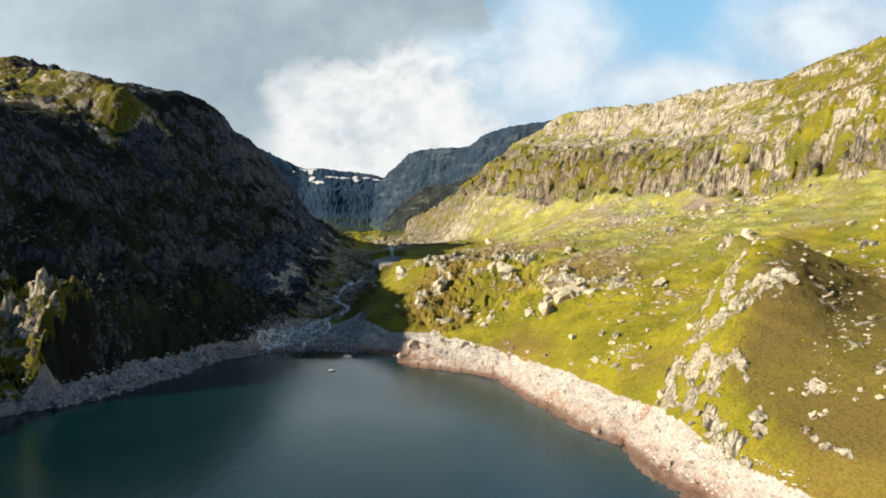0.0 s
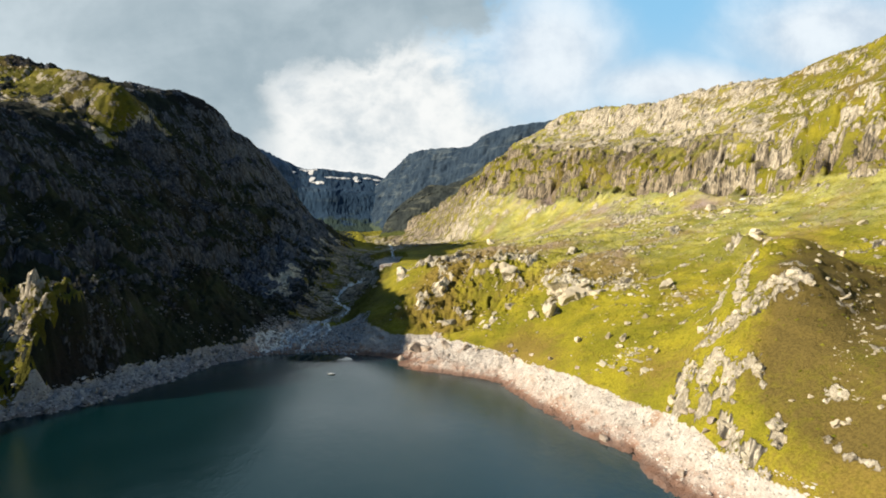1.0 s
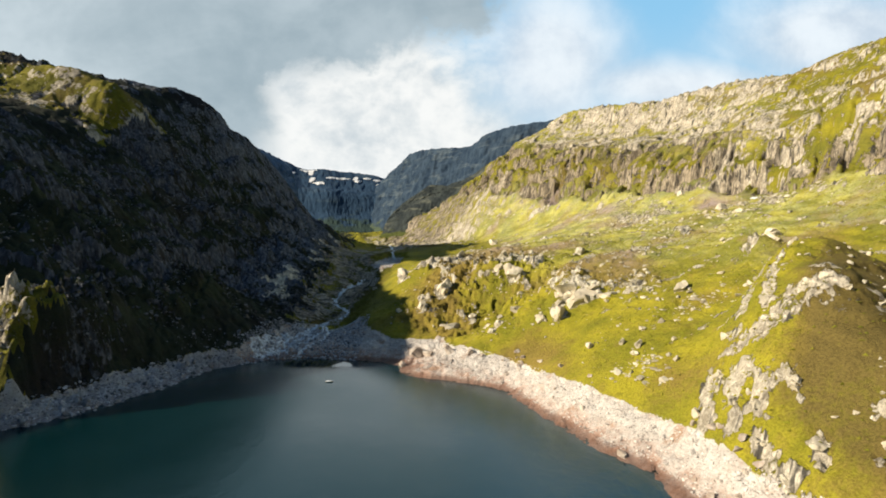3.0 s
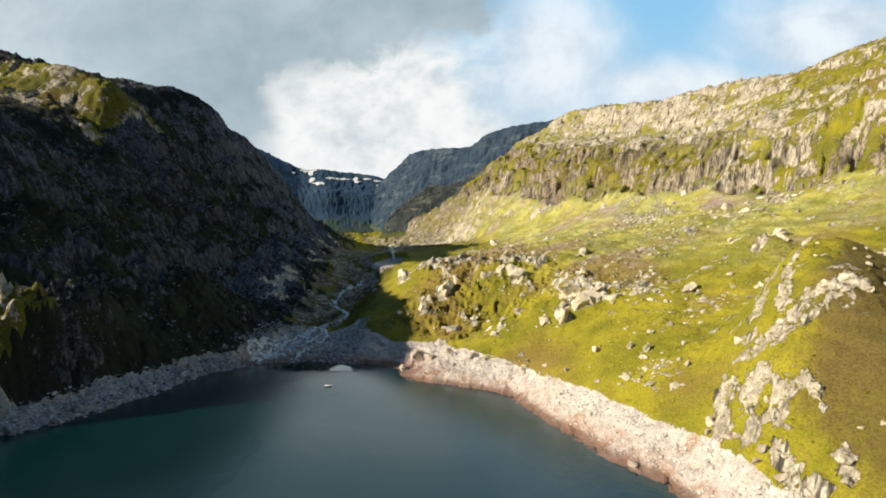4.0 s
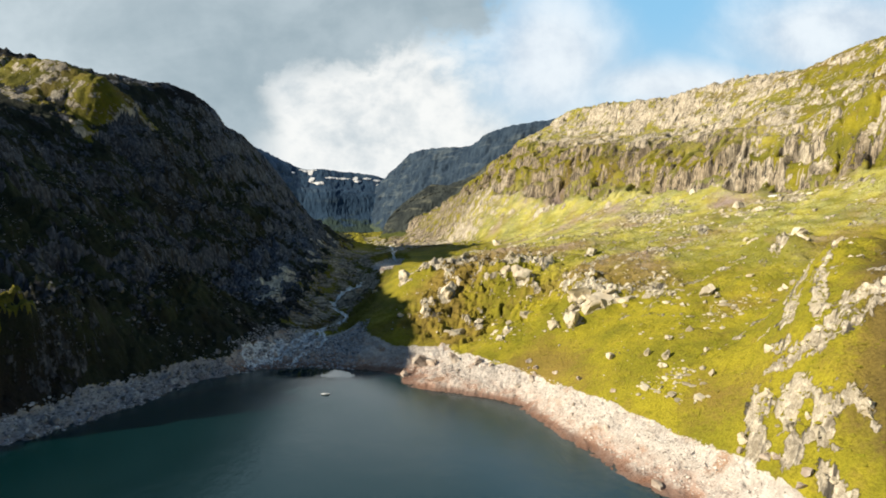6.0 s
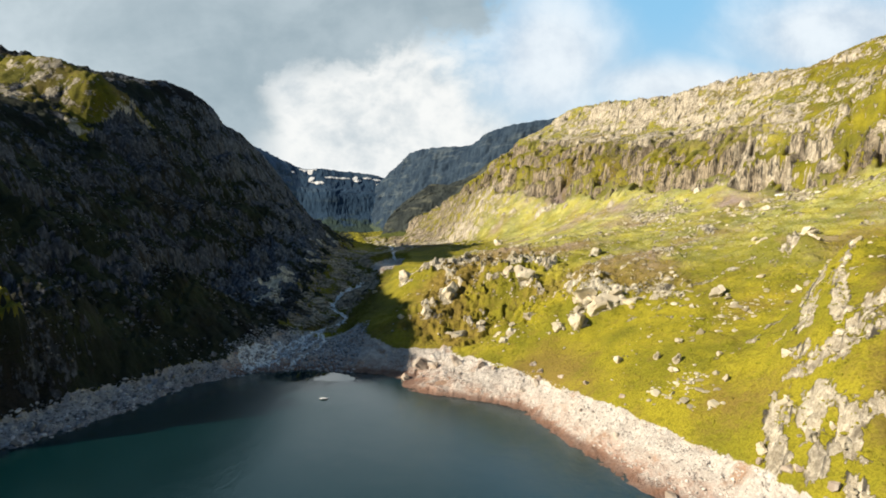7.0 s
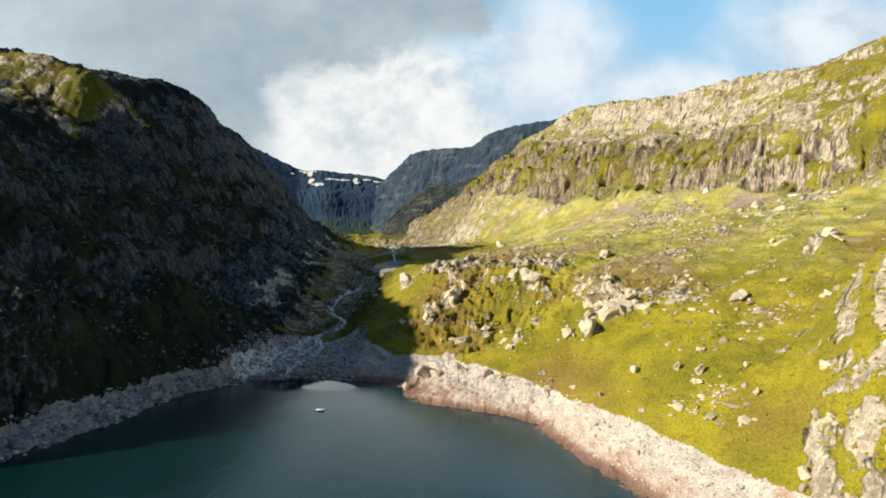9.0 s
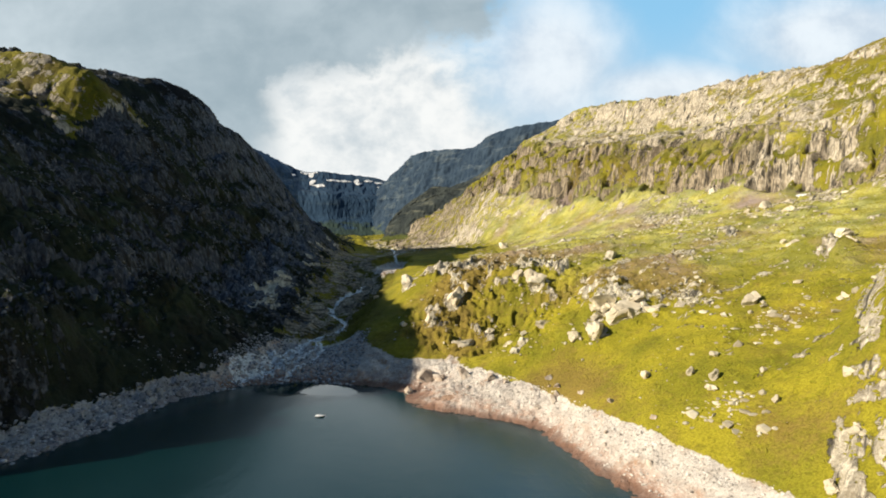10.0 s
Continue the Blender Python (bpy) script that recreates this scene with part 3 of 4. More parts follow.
GZ += little * (0.7 + 1.3 * small_crag)
heave, apron = swell_under(KNOLL_BLOCKS + STACK_BLOCKS + BENCH_BLOCKS, 0.20)
GZ += heave + apron * 1.0 * small_crag
across = (GX - 122) * math.cos(radians(42)) - (GY - 204) * math.sin(radians(42))
along = (GX - 122) * math.sin(radians(42)) + (GY - 204) * math.cos(radians(42))


def capsules(rows, ragged):
    """How far each place lies inside the widest of some rounded strips in plan (rows: x, y to x, y, half width)."""
    best = np.zeros_like(GX)
    for ax, ay, bx, by, w in rows:
        dx, dy = bx - ax, by - ay
        f = np.clip(((GX - ax) * dx + (GY - ay) * dy) / (dx * dx + dy * dy + 1e-6), 0, 1)
        best = np.maximum(best, step(1.7, 0.2, np.hypot(GX - ax - f * dx, GY - ay - f * dy) / w + ragged))
    return best


RIB_SLABS = [(77, 168, 68, 155, 3.0), (79, 160, 72, 147, 3.8), (80, 152, 75, 142, 3.0), (82, 171, 91, 166, 4.4), (91, 166, 100, 163, 5.2), (101, 165, 107, 162, 5.2),
             (95, 172, 104, 184, 2.0), (105, 187, 113, 194, 1.6), (117, 197, 126, 206, 2.2), (73, 141, 72, 134, 2.2), (72, 134, 72, 126, 2.6), (84, 146, 83, 142, 2.4),
             (80, 130, 78, 126, 2.0), (86, 121, 85, 117, 1.7), (85, 115, 87, 109, 1.3), (92, 128, 93, 126, 1.6), (147, 270, 159, 278, 3.6)]
rib_rock = capsules(RIB_SLABS, 1.5 * fractal(GX, GY, 6, 5, 620, 0.7) + 0.5 * hummock)
GZ += rib_rock * (1.7 * small_crag + 1.5 * crag + 0.9 * plates(GX, GY, 2.6, 640) + 0.7)
nose = step(0, -6, GX + 142 + 0.55 * np.clip(189 - GY, 0, None) + 7 * hummock + 4 * outcrop) * step(-222, -196, GX) * step(150, 162, GY) * step(224, 212, GY)
brow = np.where(GY > 200, 37 + 0.30 * (GY - 200), 37 - 1.5 * (200 - GY)) + 0.06 * (-151 - GX) + 3.0 * hummock
GZ = GZ * (1 - nose) + nose * np.maximum(brow, GZ)
crag_rock = nose * step(-0.02, 0.20, hummock + 0.3 * outcrop) * 0.95
GZ += nose * (1.6 + 1.6 * crag_rock) * small_crag + nose * 3.6 * crag
rubble = plates(GX, GY, 4.0, 210)
GZ += ring * step(-1.0, 1.5, GZ) * (0.8 * rubble + 0.6 * small_crag + 0.9 * hummock + step(6.5, 5.5, GA) * (0.6 * rubble + 0.5 * small_crag))
GZ -= delta * 1.2 * step(0.2, 0.6, fractal(GX, GY, 14, 3, 230, 0.5, True)) * on_land


STREAM = [(-70, 470), (-74, 453), (-78, 446), (-82, 428), (-85, 413), (-75, 398), (-69, 381), (-71, 373), (-78, 364), (-84, 354), (-86, 339), (-87, 330), (-90, 313), (-96, 299), (-100, 288)]
UPPER_STREAM = [(-58, 600), (-66, 640), (-62, 700), (-78, 760), (-84, 840), (-96, 930), (-112, 1010)]


def off_line(points):
    """How far every place of the ground lies from a line in plan."""
    best = np.full(GX.shape, 1e9)
    for (ax, ay), (bx, by) in zip(points, points[1:]):
        dx, dy = bx - ax, by - ay
        f = np.clip(((GX - ax) * dx + (GY - ay) * dy) / (dx * dx + dy * dy), 0, 1)
        best = np.minimum(best, np.hypot(GX - ax - f * dx, GY - ay - f * dy))
    return best


spur_top = bump(GX, GY, -280, 449, 20, 13, 15, 24, 24)
dell = step(335, 370, GY) * step(680, 600, GY) * step(4.2, 4.8, GA) * step(8.2, 7.8, GA)
GZ += dell * (1.6 * small_crag + 1.6 * crag + 1.2 * hummock)
wet_line = np.minimum(off_line(STREAM), off_line(UPPER_STREAM))
GZ -= 1.3 * np.exp(-(wet_line / 3.2) ** 2) * step(0.0, 2.0, GZ)
flat = step(1.2, 0.8, np.hypot((GX + 57) / 16, (GY - 545) / 62) + 0.3 * hummock)
GZ = GZ * (1 - flat) + (46.0 + 0.3 * hummock) * flat
ring = np.maximum(ring, flat)


drift = np.exp(-(np.hypot(GX - 241, GY - 412) / 15) ** 6)
GZ = GZ * (1 - drift) + drift * (103.5 + 0.42 * (0.5 * (GX - 241) + 0.86 * (GY - 412)))
steep = np.hypot(*gradients())
left_side = step(4.6, 4.2, GA)
limit = 1.45 - 0.45 * np.maximum(right_high, right_cliff)
turfed = step(-0.12, 0.22, fractal(GX * 0.6, GY, 30, 5, 300))
ROCK = (1 - left_side) * step(limit - 0.15, limit + 0.15, big_steep + 0.3 * outcrop + 0.15 * hummock) * (0.95 - 0.55 * turfed)
ROCK = np.maximum(ROCK, (0.85 * left_side) * step(0.42, 0.78, 0.20 * left_face + 0.55 * slabs + 0.20 * (big_steep - 1.0) + 0.4 * outcrop + 0.25 * hummock))
ROCK = np.maximum(ROCK, np.maximum(bare * (0.62 + 0.5 * hummock), front_rock * (0.50 + 0.7 * hummock)))
ROCK = np.maximum(ROCK, right_high * step(0.42, 0.66, slabs + 0.5 * outcrop + 0.3 * lumps + 0.2 * big_crag) * (0.85 - 0.6 * turfed))
talus = np.maximum(left_low, step(3.0, 3.6, GA) * step(7.4, 6.8, GA) * (0.98 + 0.5 * outcrop)) * step(325, 380, GY) * step(900, 640, GY)
flank = left_face * step(430, 600, GY) * step(1000, 800, GY)
ROCK = np.maximum(ROCK * (1 - 0.7 * nose), flank * (0.50 + 0.6 * hummock + 0.9 * (slabs - 0.4)))
ROCK = np.maximum(ROCK, far_rough * (0.53 + 0.5 * (slabs - 0.4) + 0.3 * outcrop + 0.3 * hummock))
near_right = right_high * step(0.56, 0.66, GX / np.maximum(GY, 100))
ROCK = np.maximum(ROCK, right_high * (0.50 + 0.4 * (slabs - 0.4) + 0.35 * outcrop + 0.2 * fault))
ROCK = ROCK * (1 - 0.35 * near_right)
ROCK = np.maximum(ROCK, chips * (0.55 + 0.4 * hummock))
ROCK = np.maximum(ROCK, talus * (0.60 + 0.6 * hummock + 0.3 * outcrop))
ROCK = np.maximum(ROCK, little * (0.7 + 0.4 * hummock))
ROCK = np.maximum(ROCK, apron * (0.55 + 0.6 * hummock))
ROCK = np.maximum(ROCK, np.maximum(rib_rock * (0.72 + 0.6 * hummock + 0.5 * fractal(GX, GY, 4, 3, 680)), crag_rock))
ROCK = ROCK * (1 - 0.35 * left_low * (1 - talus)) * (1 - 0.6 * step(0.2, 0.6, spur_top))
for bx, by, bw in ((165, 474, 18), (188, 466, 14), (224, 378, 16), (150, 440, 12), (197, 385, 9), (178, 520, 14), (91, 271, 8)):
    blot = np.exp(-((GX - bx) ** 2 + (0.6 * (GY - by)) ** 2) / bw ** 2)
    GZ += blot * 1.3 * small_crag
    ROCK = np.maximum(ROCK, blot * (0.58 + 0.7 * hummock))
ROCK = np.maximum(ROCK, step(600, 680, GY) * step(1300, 1000, GY) * step(6.2, 6.8, GA) * step(8.6, 8.0, GA) * (0.52 + 0.9 * hummock + 0.4 * outcrop))
scree = step(700, 850, GY) * step(1350, 1150, GY) * step(7.2, 8.2, GA) * step(9.9, 9.2, GA) * step(-0.1, 0.2, slabs - 0.3)
fan = step(780, 900, GY) * step(1500, 1350, GY) * step(4.6, 5.4, GA) * step(8.4, 7.6, GA) * (0.44 + 0.9 * hummock + 0.6 * outcrop)
ROCK = np.clip(np.maximum(ROCK, np.maximum(scree, fan)), 0, 1)
DRY = (1 - 0.7 * nose) * np.clip(0.36 + 0.22 * knolls + 0.20 * front + 0.9 * fractal(GX, GY, 60, 5, 120) - 0.3 * step(750, 950, GY) + 0.06 * step(-2, 14, across) * step(46, 26, across) * step(-70, -40, along) * step(40, 10, along), 0, 1)

STRAW = 0.45 * right_high * (1 - near_right) + step(950, 700, GY) * step(8.9, 9.6, GA) * step(11.6, 11.0, GA) * step(230, 300, GY + 60 * lumps) * np.clip(0.9 + 0.8 * lumps, 0, 1)


# Stone tone: cliff-face shade and flank haze painted in, with some own tints.
TONE = np.clip(0.5 - 0.35 * far_rough * step(850, 1000, GY) - 0.42 * right_cliff * step(-0.3, 0.1, fault + 0.4 * hummock + 0.2) + 0.22 * flank + 0.4 * talus * step(3.9, 3.4, GA) - 0.15 * talus * step(3.4, 3.9, GA) + 0.14 * np.maximum(-0.6 * rib_rock, np.maximum(bare, apron)), 0, 1)
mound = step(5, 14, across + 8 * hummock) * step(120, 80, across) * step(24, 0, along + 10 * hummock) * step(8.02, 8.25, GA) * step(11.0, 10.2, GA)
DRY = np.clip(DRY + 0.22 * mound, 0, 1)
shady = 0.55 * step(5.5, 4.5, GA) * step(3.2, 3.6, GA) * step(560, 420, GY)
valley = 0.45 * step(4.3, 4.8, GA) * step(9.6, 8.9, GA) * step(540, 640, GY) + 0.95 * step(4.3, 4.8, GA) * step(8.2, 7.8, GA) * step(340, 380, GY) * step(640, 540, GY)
# Turf darkening: painted shade on valley, crest, nose, mound, hollows; darker cliff turf too.
TURF_SHADE = np.clip(valley + 0.8 * bump(GX, GY, -50, 368, 0, 16, 13, 60, 60) + 0.35 * front * step(0.1, -0.5, humps) + 0.35 * near_right + 0.8 * step(1.7, 1.3, GA) + np.maximum(np.maximum(0.72 * mound, nose), np.maximum(0.55 * right_cliff + 0.5 * far_rough * step(850, 1000, GY), shady)), 0, 1)
# Left shore band set to low tone, which carries its painted shade.
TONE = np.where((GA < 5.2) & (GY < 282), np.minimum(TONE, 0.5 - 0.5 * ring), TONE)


def ground_height(x, y):
    r = np.clip(np.searchsorted(ROW_Y, y) - 1, 0, len(ROW_Y) - 2)
    f = (y - ROW_Y[r]) / (ROW_Y[r + 1] - ROW_Y[r])
    a = np.interp(x, GX[r], GZ[r])
    b = np.interp(x, GX[r + 1], GZ[r + 1])
    return float(a * (1 - f) + b * f)




def mesh_from(name, co, quads, mat, attrs=(), normals=None):
    me = bpy.data.meshes.new(name)
    me.vertices.add(len(co)), me.loops.add(quads.size), me.polygons.add(len(quads))
    me.vertices.foreach_set("co", co.astype(np.float32).ravel())
    me.loops.foreach_set("vertex_index", quads.astype(np.int32).ravel())
    me.polygons.foreach_set("loop_start", np.arange(0, quads.size, quads.shape[1], dtype=np.int32))
    me.update(calc_edges=True)
    me.polygons.foreach_set("use_smooth", np.ones(len(quads), bool))
    for key, v in dict(attrs).items():
        me.attributes.new(key, "FLOAT", "POINT").data.foreach_set("value", v.astype(np.float32))
    me.materials.append(mat)
    return me


def sheet(name, keep, mat, label, category, second=None, where=None):
    """The piece of the ground whose cells are kept, as one mesh."""
    r, c = np.nonzero(keep)
    q = np.stack([r * COLS + c, r * COLS + c + 1, (r + 1) * COLS + c + 1, (r + 1) * COLS + c], 1)
    used, q = np.unique(q, return_inverse=True)
    q = q.reshape(-1, 4)
    co = np.stack([GX.ravel()[used], GY.ravel()[used], GZ.ravel()[used]], 1)
    me = mesh_from(name, co, q, mat, {"rock": ROCK.ravel()[used], "ring": ring.ravel()[used], "dry": DRY.ravel()[used], "straw": STRAW.ravel()[used], "tone": TONE.ravel()[used], "turf_shade": TURF_SHADE.ravel()[used]})
    if second:
        me.materials.append(second)
        me.polygons.foreach_set("material_index", where[keep].astype(np.int32))
    return tagged(new(name, me), label, category, kind="structure")


cell = GA[:-1, :-1]
cy, cz = GY[:-1, :-1], GZ[:-1, :-1]
is_ring = (ring[:-1, :-1] > 0.5) & (cy < 345)
is_left = (cell < 4.6) & ~is_ring & (cy < 1500)
is_right = (cell > 7.6) & ~is_ring & (cy < 1500) & (cz > 0.3)
# HILL is the lit copy: sunlit crest, spur and nose, and brighter talus.
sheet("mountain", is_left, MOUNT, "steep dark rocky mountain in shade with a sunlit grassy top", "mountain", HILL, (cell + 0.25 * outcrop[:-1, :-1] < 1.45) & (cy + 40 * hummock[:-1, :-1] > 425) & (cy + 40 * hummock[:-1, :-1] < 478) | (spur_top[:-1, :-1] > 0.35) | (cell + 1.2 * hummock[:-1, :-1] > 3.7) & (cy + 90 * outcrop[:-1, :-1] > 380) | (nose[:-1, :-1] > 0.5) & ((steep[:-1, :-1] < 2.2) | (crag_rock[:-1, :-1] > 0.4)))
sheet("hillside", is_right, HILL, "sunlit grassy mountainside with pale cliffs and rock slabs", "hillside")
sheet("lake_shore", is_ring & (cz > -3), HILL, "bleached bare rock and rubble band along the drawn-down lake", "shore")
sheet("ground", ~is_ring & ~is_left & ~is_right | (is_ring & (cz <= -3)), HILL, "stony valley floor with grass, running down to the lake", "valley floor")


# ---- the lake ----
def plane(name, x0, x1, y0, y1, z, mat):
    bm = bmesh.new()
    vs = [bm.verts.new(p) for p in ((x0, y0, z), (x1, y0, z), (x1, y1, z), (x0, y1, z))]
    bm.faces.new(vs)
    me = bpy.data.meshes.new(name)
    bm.to_mesh(me)
    bm.free()
    me.materials.append(mat)
    return new(name, me)


tagged(plane("water", -300, 240, -258, 330, 0.0, WATER), "calm dark teal mountain lake with faint ripples", "lake", kind="structure")


# ---- the mountains at the head of the valley ----
def far_mountain(name, foot, crest, back, label, seed, relief=26, cols=340, rows=120, mat=FAR, shape=((0, 0, 0), (0.30, 0.42, 0.22), (1, 1, 1)), turf=0.9):
    """A mountain wall lofted from its foot over its crest to the back (rows: x, y, z). shape: rows of height along the face, share of the run, share of the rise."""
    s = np.linspace(0, 1, cols)

    def line(p):
        a = np.asarray(p, float)
        d = np.r_[0, np.cumsum(np.hypot(np.diff(a[:, 0]), np.diff(a[:, 1])))]
        return np.stack(ease(np.c_[d / d[-1], a], s), 1), d[-1]

    (f, _), (c, long), (b, _) = line(foot), line(crest), line(back)
    v = np.linspace(0, 1, rows)[:, None]
    up = np.clip(v / 0.75, 0, 1)
    over = np.clip((v - 0.75) / 0.25, 0, 1)[:, :, None]
    run = (s * long)[None, :].repeat(rows, 0)
    tall = (v * 420).repeat(cols, 1)
    body = fractal(run, tall * 0.6, 240, 4, seed + 9)
    go, rise = ease(shape, np.clip(up + 0.10 * body * np.sin(up * math.pi), 0, 1).ravel())
    p = f[None] + (c - f)[None] * np.stack([go.reshape(body.shape), go.reshape(body.shape), rise.reshape(body.shape)], 2)
    p = p + (b - c)[None] * over
    along = np.gradient(c[:, :2], axis=0)
    along /= np.hypot(along[:, 0], along[:, 1])[:, None]
    out = np.stack([along[:, 1], -along[:, 0]], 1)[None]
    buttress = fractal(run + 0.35 * tall, tall * 0.45, 130, 6, seed, 0.55, True)
    fine = fractal(run, tall * 0.7, 34, 5, seed + 60, 0.65)
    broken = plates(run, tall * 1.2, 46, seed + 40)
    face = step(0.0, 0.10, up) * (1 - 0.65 * step(0.9, 1.0, up))
    push = face * relief * (0.9 * (buttress - 0.35) + 1.5 * body + 0.7 * fine + 0.30 * broken)
    p[:, :, :2] += push[:, :, None] * out
    p[:, :, 2] += face * relief * (0.30 * fractal(run, tall, 60, 5, seed + 17) + 0.12 * broken)
    p[:, :, 2] += step(0.0, 0.2, up) * step(1, 0.85, up) * 0.22 * terrace(p[:, :, 2] + 90 * body + 30 * fine, 52, 0.6)
    p[:, :, 2] += step(0.8, 1.0, up) * (1 - over[:, :, 0]) * 7 * fractal(run, run * 0, 40, 5, seed + 77, 0.6)
    g = np.arange(rows * cols).reshape(rows, cols)
    q = np.stack([g[:-1, :-1], g[:-1, 1:], g[1:, 1:], g[1:, :-1]], 2).reshape(-1, 4)
    green = np.clip(turf - up * 2.2 + 0.5 * body + 0.35 * step(0.9, 1.0, up), 0, 1)
    me = mesh_from(name, p.reshape(-1, 3), q, mat, {"green": green.ravel()})
    tagged(new(name, me), label, "mountain", kind="structure")
    return p, q


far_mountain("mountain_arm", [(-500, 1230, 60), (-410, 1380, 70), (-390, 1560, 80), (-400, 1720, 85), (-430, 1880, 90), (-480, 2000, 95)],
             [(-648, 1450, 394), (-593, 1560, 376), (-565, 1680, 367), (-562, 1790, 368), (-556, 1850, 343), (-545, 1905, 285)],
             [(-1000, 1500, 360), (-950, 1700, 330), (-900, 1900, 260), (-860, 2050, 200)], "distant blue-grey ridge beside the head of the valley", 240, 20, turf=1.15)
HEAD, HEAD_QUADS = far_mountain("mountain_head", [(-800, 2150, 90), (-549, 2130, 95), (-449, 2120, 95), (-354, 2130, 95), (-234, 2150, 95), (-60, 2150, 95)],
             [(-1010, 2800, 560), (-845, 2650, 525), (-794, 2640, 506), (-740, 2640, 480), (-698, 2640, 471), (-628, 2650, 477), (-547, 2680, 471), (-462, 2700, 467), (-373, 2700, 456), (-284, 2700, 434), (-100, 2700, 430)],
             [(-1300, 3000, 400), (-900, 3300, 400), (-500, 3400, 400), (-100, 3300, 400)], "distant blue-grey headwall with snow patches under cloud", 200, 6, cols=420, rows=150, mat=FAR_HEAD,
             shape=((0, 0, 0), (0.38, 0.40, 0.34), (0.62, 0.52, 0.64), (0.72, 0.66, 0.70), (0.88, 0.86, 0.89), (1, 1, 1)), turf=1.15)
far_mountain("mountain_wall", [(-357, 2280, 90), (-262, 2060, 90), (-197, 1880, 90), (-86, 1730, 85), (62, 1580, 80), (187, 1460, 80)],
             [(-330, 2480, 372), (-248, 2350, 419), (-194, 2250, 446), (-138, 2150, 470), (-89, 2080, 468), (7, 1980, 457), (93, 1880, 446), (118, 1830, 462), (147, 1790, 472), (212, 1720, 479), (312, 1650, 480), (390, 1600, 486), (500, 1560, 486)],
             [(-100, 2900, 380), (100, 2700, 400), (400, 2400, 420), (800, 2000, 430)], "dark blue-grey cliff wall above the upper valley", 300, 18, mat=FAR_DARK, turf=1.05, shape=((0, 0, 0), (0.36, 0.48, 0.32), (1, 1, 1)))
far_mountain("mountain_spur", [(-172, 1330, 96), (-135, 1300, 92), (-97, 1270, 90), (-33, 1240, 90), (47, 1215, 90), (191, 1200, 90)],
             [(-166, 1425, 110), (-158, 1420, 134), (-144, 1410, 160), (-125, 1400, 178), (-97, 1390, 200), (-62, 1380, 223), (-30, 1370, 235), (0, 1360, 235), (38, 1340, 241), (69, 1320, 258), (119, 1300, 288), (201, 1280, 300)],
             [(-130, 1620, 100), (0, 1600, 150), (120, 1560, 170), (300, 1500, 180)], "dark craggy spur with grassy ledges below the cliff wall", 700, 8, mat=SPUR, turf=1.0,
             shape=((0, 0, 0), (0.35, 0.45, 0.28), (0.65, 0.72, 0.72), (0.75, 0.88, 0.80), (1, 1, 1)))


# ---- snow ----
def joined(quads):
    """The largest connected piece of some cells."""
    label = {}

    def root(v):
        while label.setdefault(v, v) != v:
            v = label[v]
        return v

    for q in quads.tolist():
        r = root(q[0])
        for v in q[1:]:
            label[root(v)] = r
    roots = np.array([root(int(q[0])) for q in quads])
    names, counts = np.unique(roots, return_counts=True)
    return quads[roots == names[counts.argmax()]]


def snow_patch(cx, cz, rx, rz, seed):
    """Snow lying on the headwall: the wall's own cells inside a ragged oval, lifted off the rock."""
    flat = HEAD.reshape(-1, 3)
    mid = flat[HEAD_QUADS].mean(1)
    d = ((mid[:, 0] - cx) / rx) ** 2 + ((mid[:, 2] - cz) / rz) ** 2 + 1.6 * fractal(mid[:, 0], mid[:, 2], 20, 5, seed, 0.65)
    front = np.arange(len(HEAD_QUADS)) < 0.73 * len(HEAD_QUADS)
    quads = joined(HEAD_QUADS[(d < 1) & front])
    used, q = np.unique(quads, return_inverse=True)
    me = mesh_from("snow_patch", flat[used] + np.array([0, -2.5, 1.6]), q.reshape(-1, 4), SNOW)
    ob = new("snow_patch", me)
    solid = ob.modifiers.new("thick", "SOLIDIFY")
    solid.thickness, solid.offset = 1.5, -1
    return tagged(ob, "old white snow patch on the distant headwall", "snow", "snow patches on the headwall")


for k, (cx, cz, rx, rz) in enumerate([(-690, 464, 34, 13), (-668, 444, 13, 15), (-610, 384, 30, 8), (-648, 405, 14, 14), (-560, 417, 40, 6), (-505, 418, 28, 6), (-452, 424, 13, 11), (-435, 406, 14, 7), (-395, 426, 26, 5), (-350, 418, 22, 5), (-330, 388, 12, 6), (-745, 440, 9, 5)]):
    snow_patch(cx, cz, rx, rz, 400 + 7 * k)


def ground_patch(name, cx, cy, rx, ry, turn, lift, mat, seed, rings=10, spokes=40):
    """A thin ragged oval that lies on the ground."""
    bm = bmesh.new()
    c, s = math.cos(radians(turn)), math.sin(radians(turn))
    loops = []
    for k in range(rings + 1):
        row = []
        for i in range(spokes):
            a = 2 * math.pi * i / spokes
            w = k / rings * (1 + 0.3 * noise.noise((2 * math.cos(a), 2 * math.sin(a), seed)))
            u, v = rx * w * math.cos(a), ry * w * math.sin(a)
            x, y = cx + u * c - v * s, cy + u * s + v * c
            row.append(bm.verts.new((x, y, ground_height(x, y) + lift * (1 - (k / rings) ** 4) - 0.1)))
        loops.append(row)
    for a, b in zip(loops, loops[1:]):
        for i in range(spokes):
            j = (i + 1) % spokes
            bm.faces.new((a[i], b[i], b[j], a[j]))
    bmesh.ops.remove_doubles(bm, verts=loops[0], dist=0.01)
    me = bpy.data.meshes.new(name)
    bm.to_mesh(me)
    bm.free()
    me.materials.append(mat)
    for f in me.polygons:
        f.use_smooth = True
    return new(name, me)


tagged(ground_patch("snow_patch", 240, 410, 9.0, 4.0, -28, 0.9, SNOW, 3.0), "small white snow patch below the sunlit cliff", "snow")


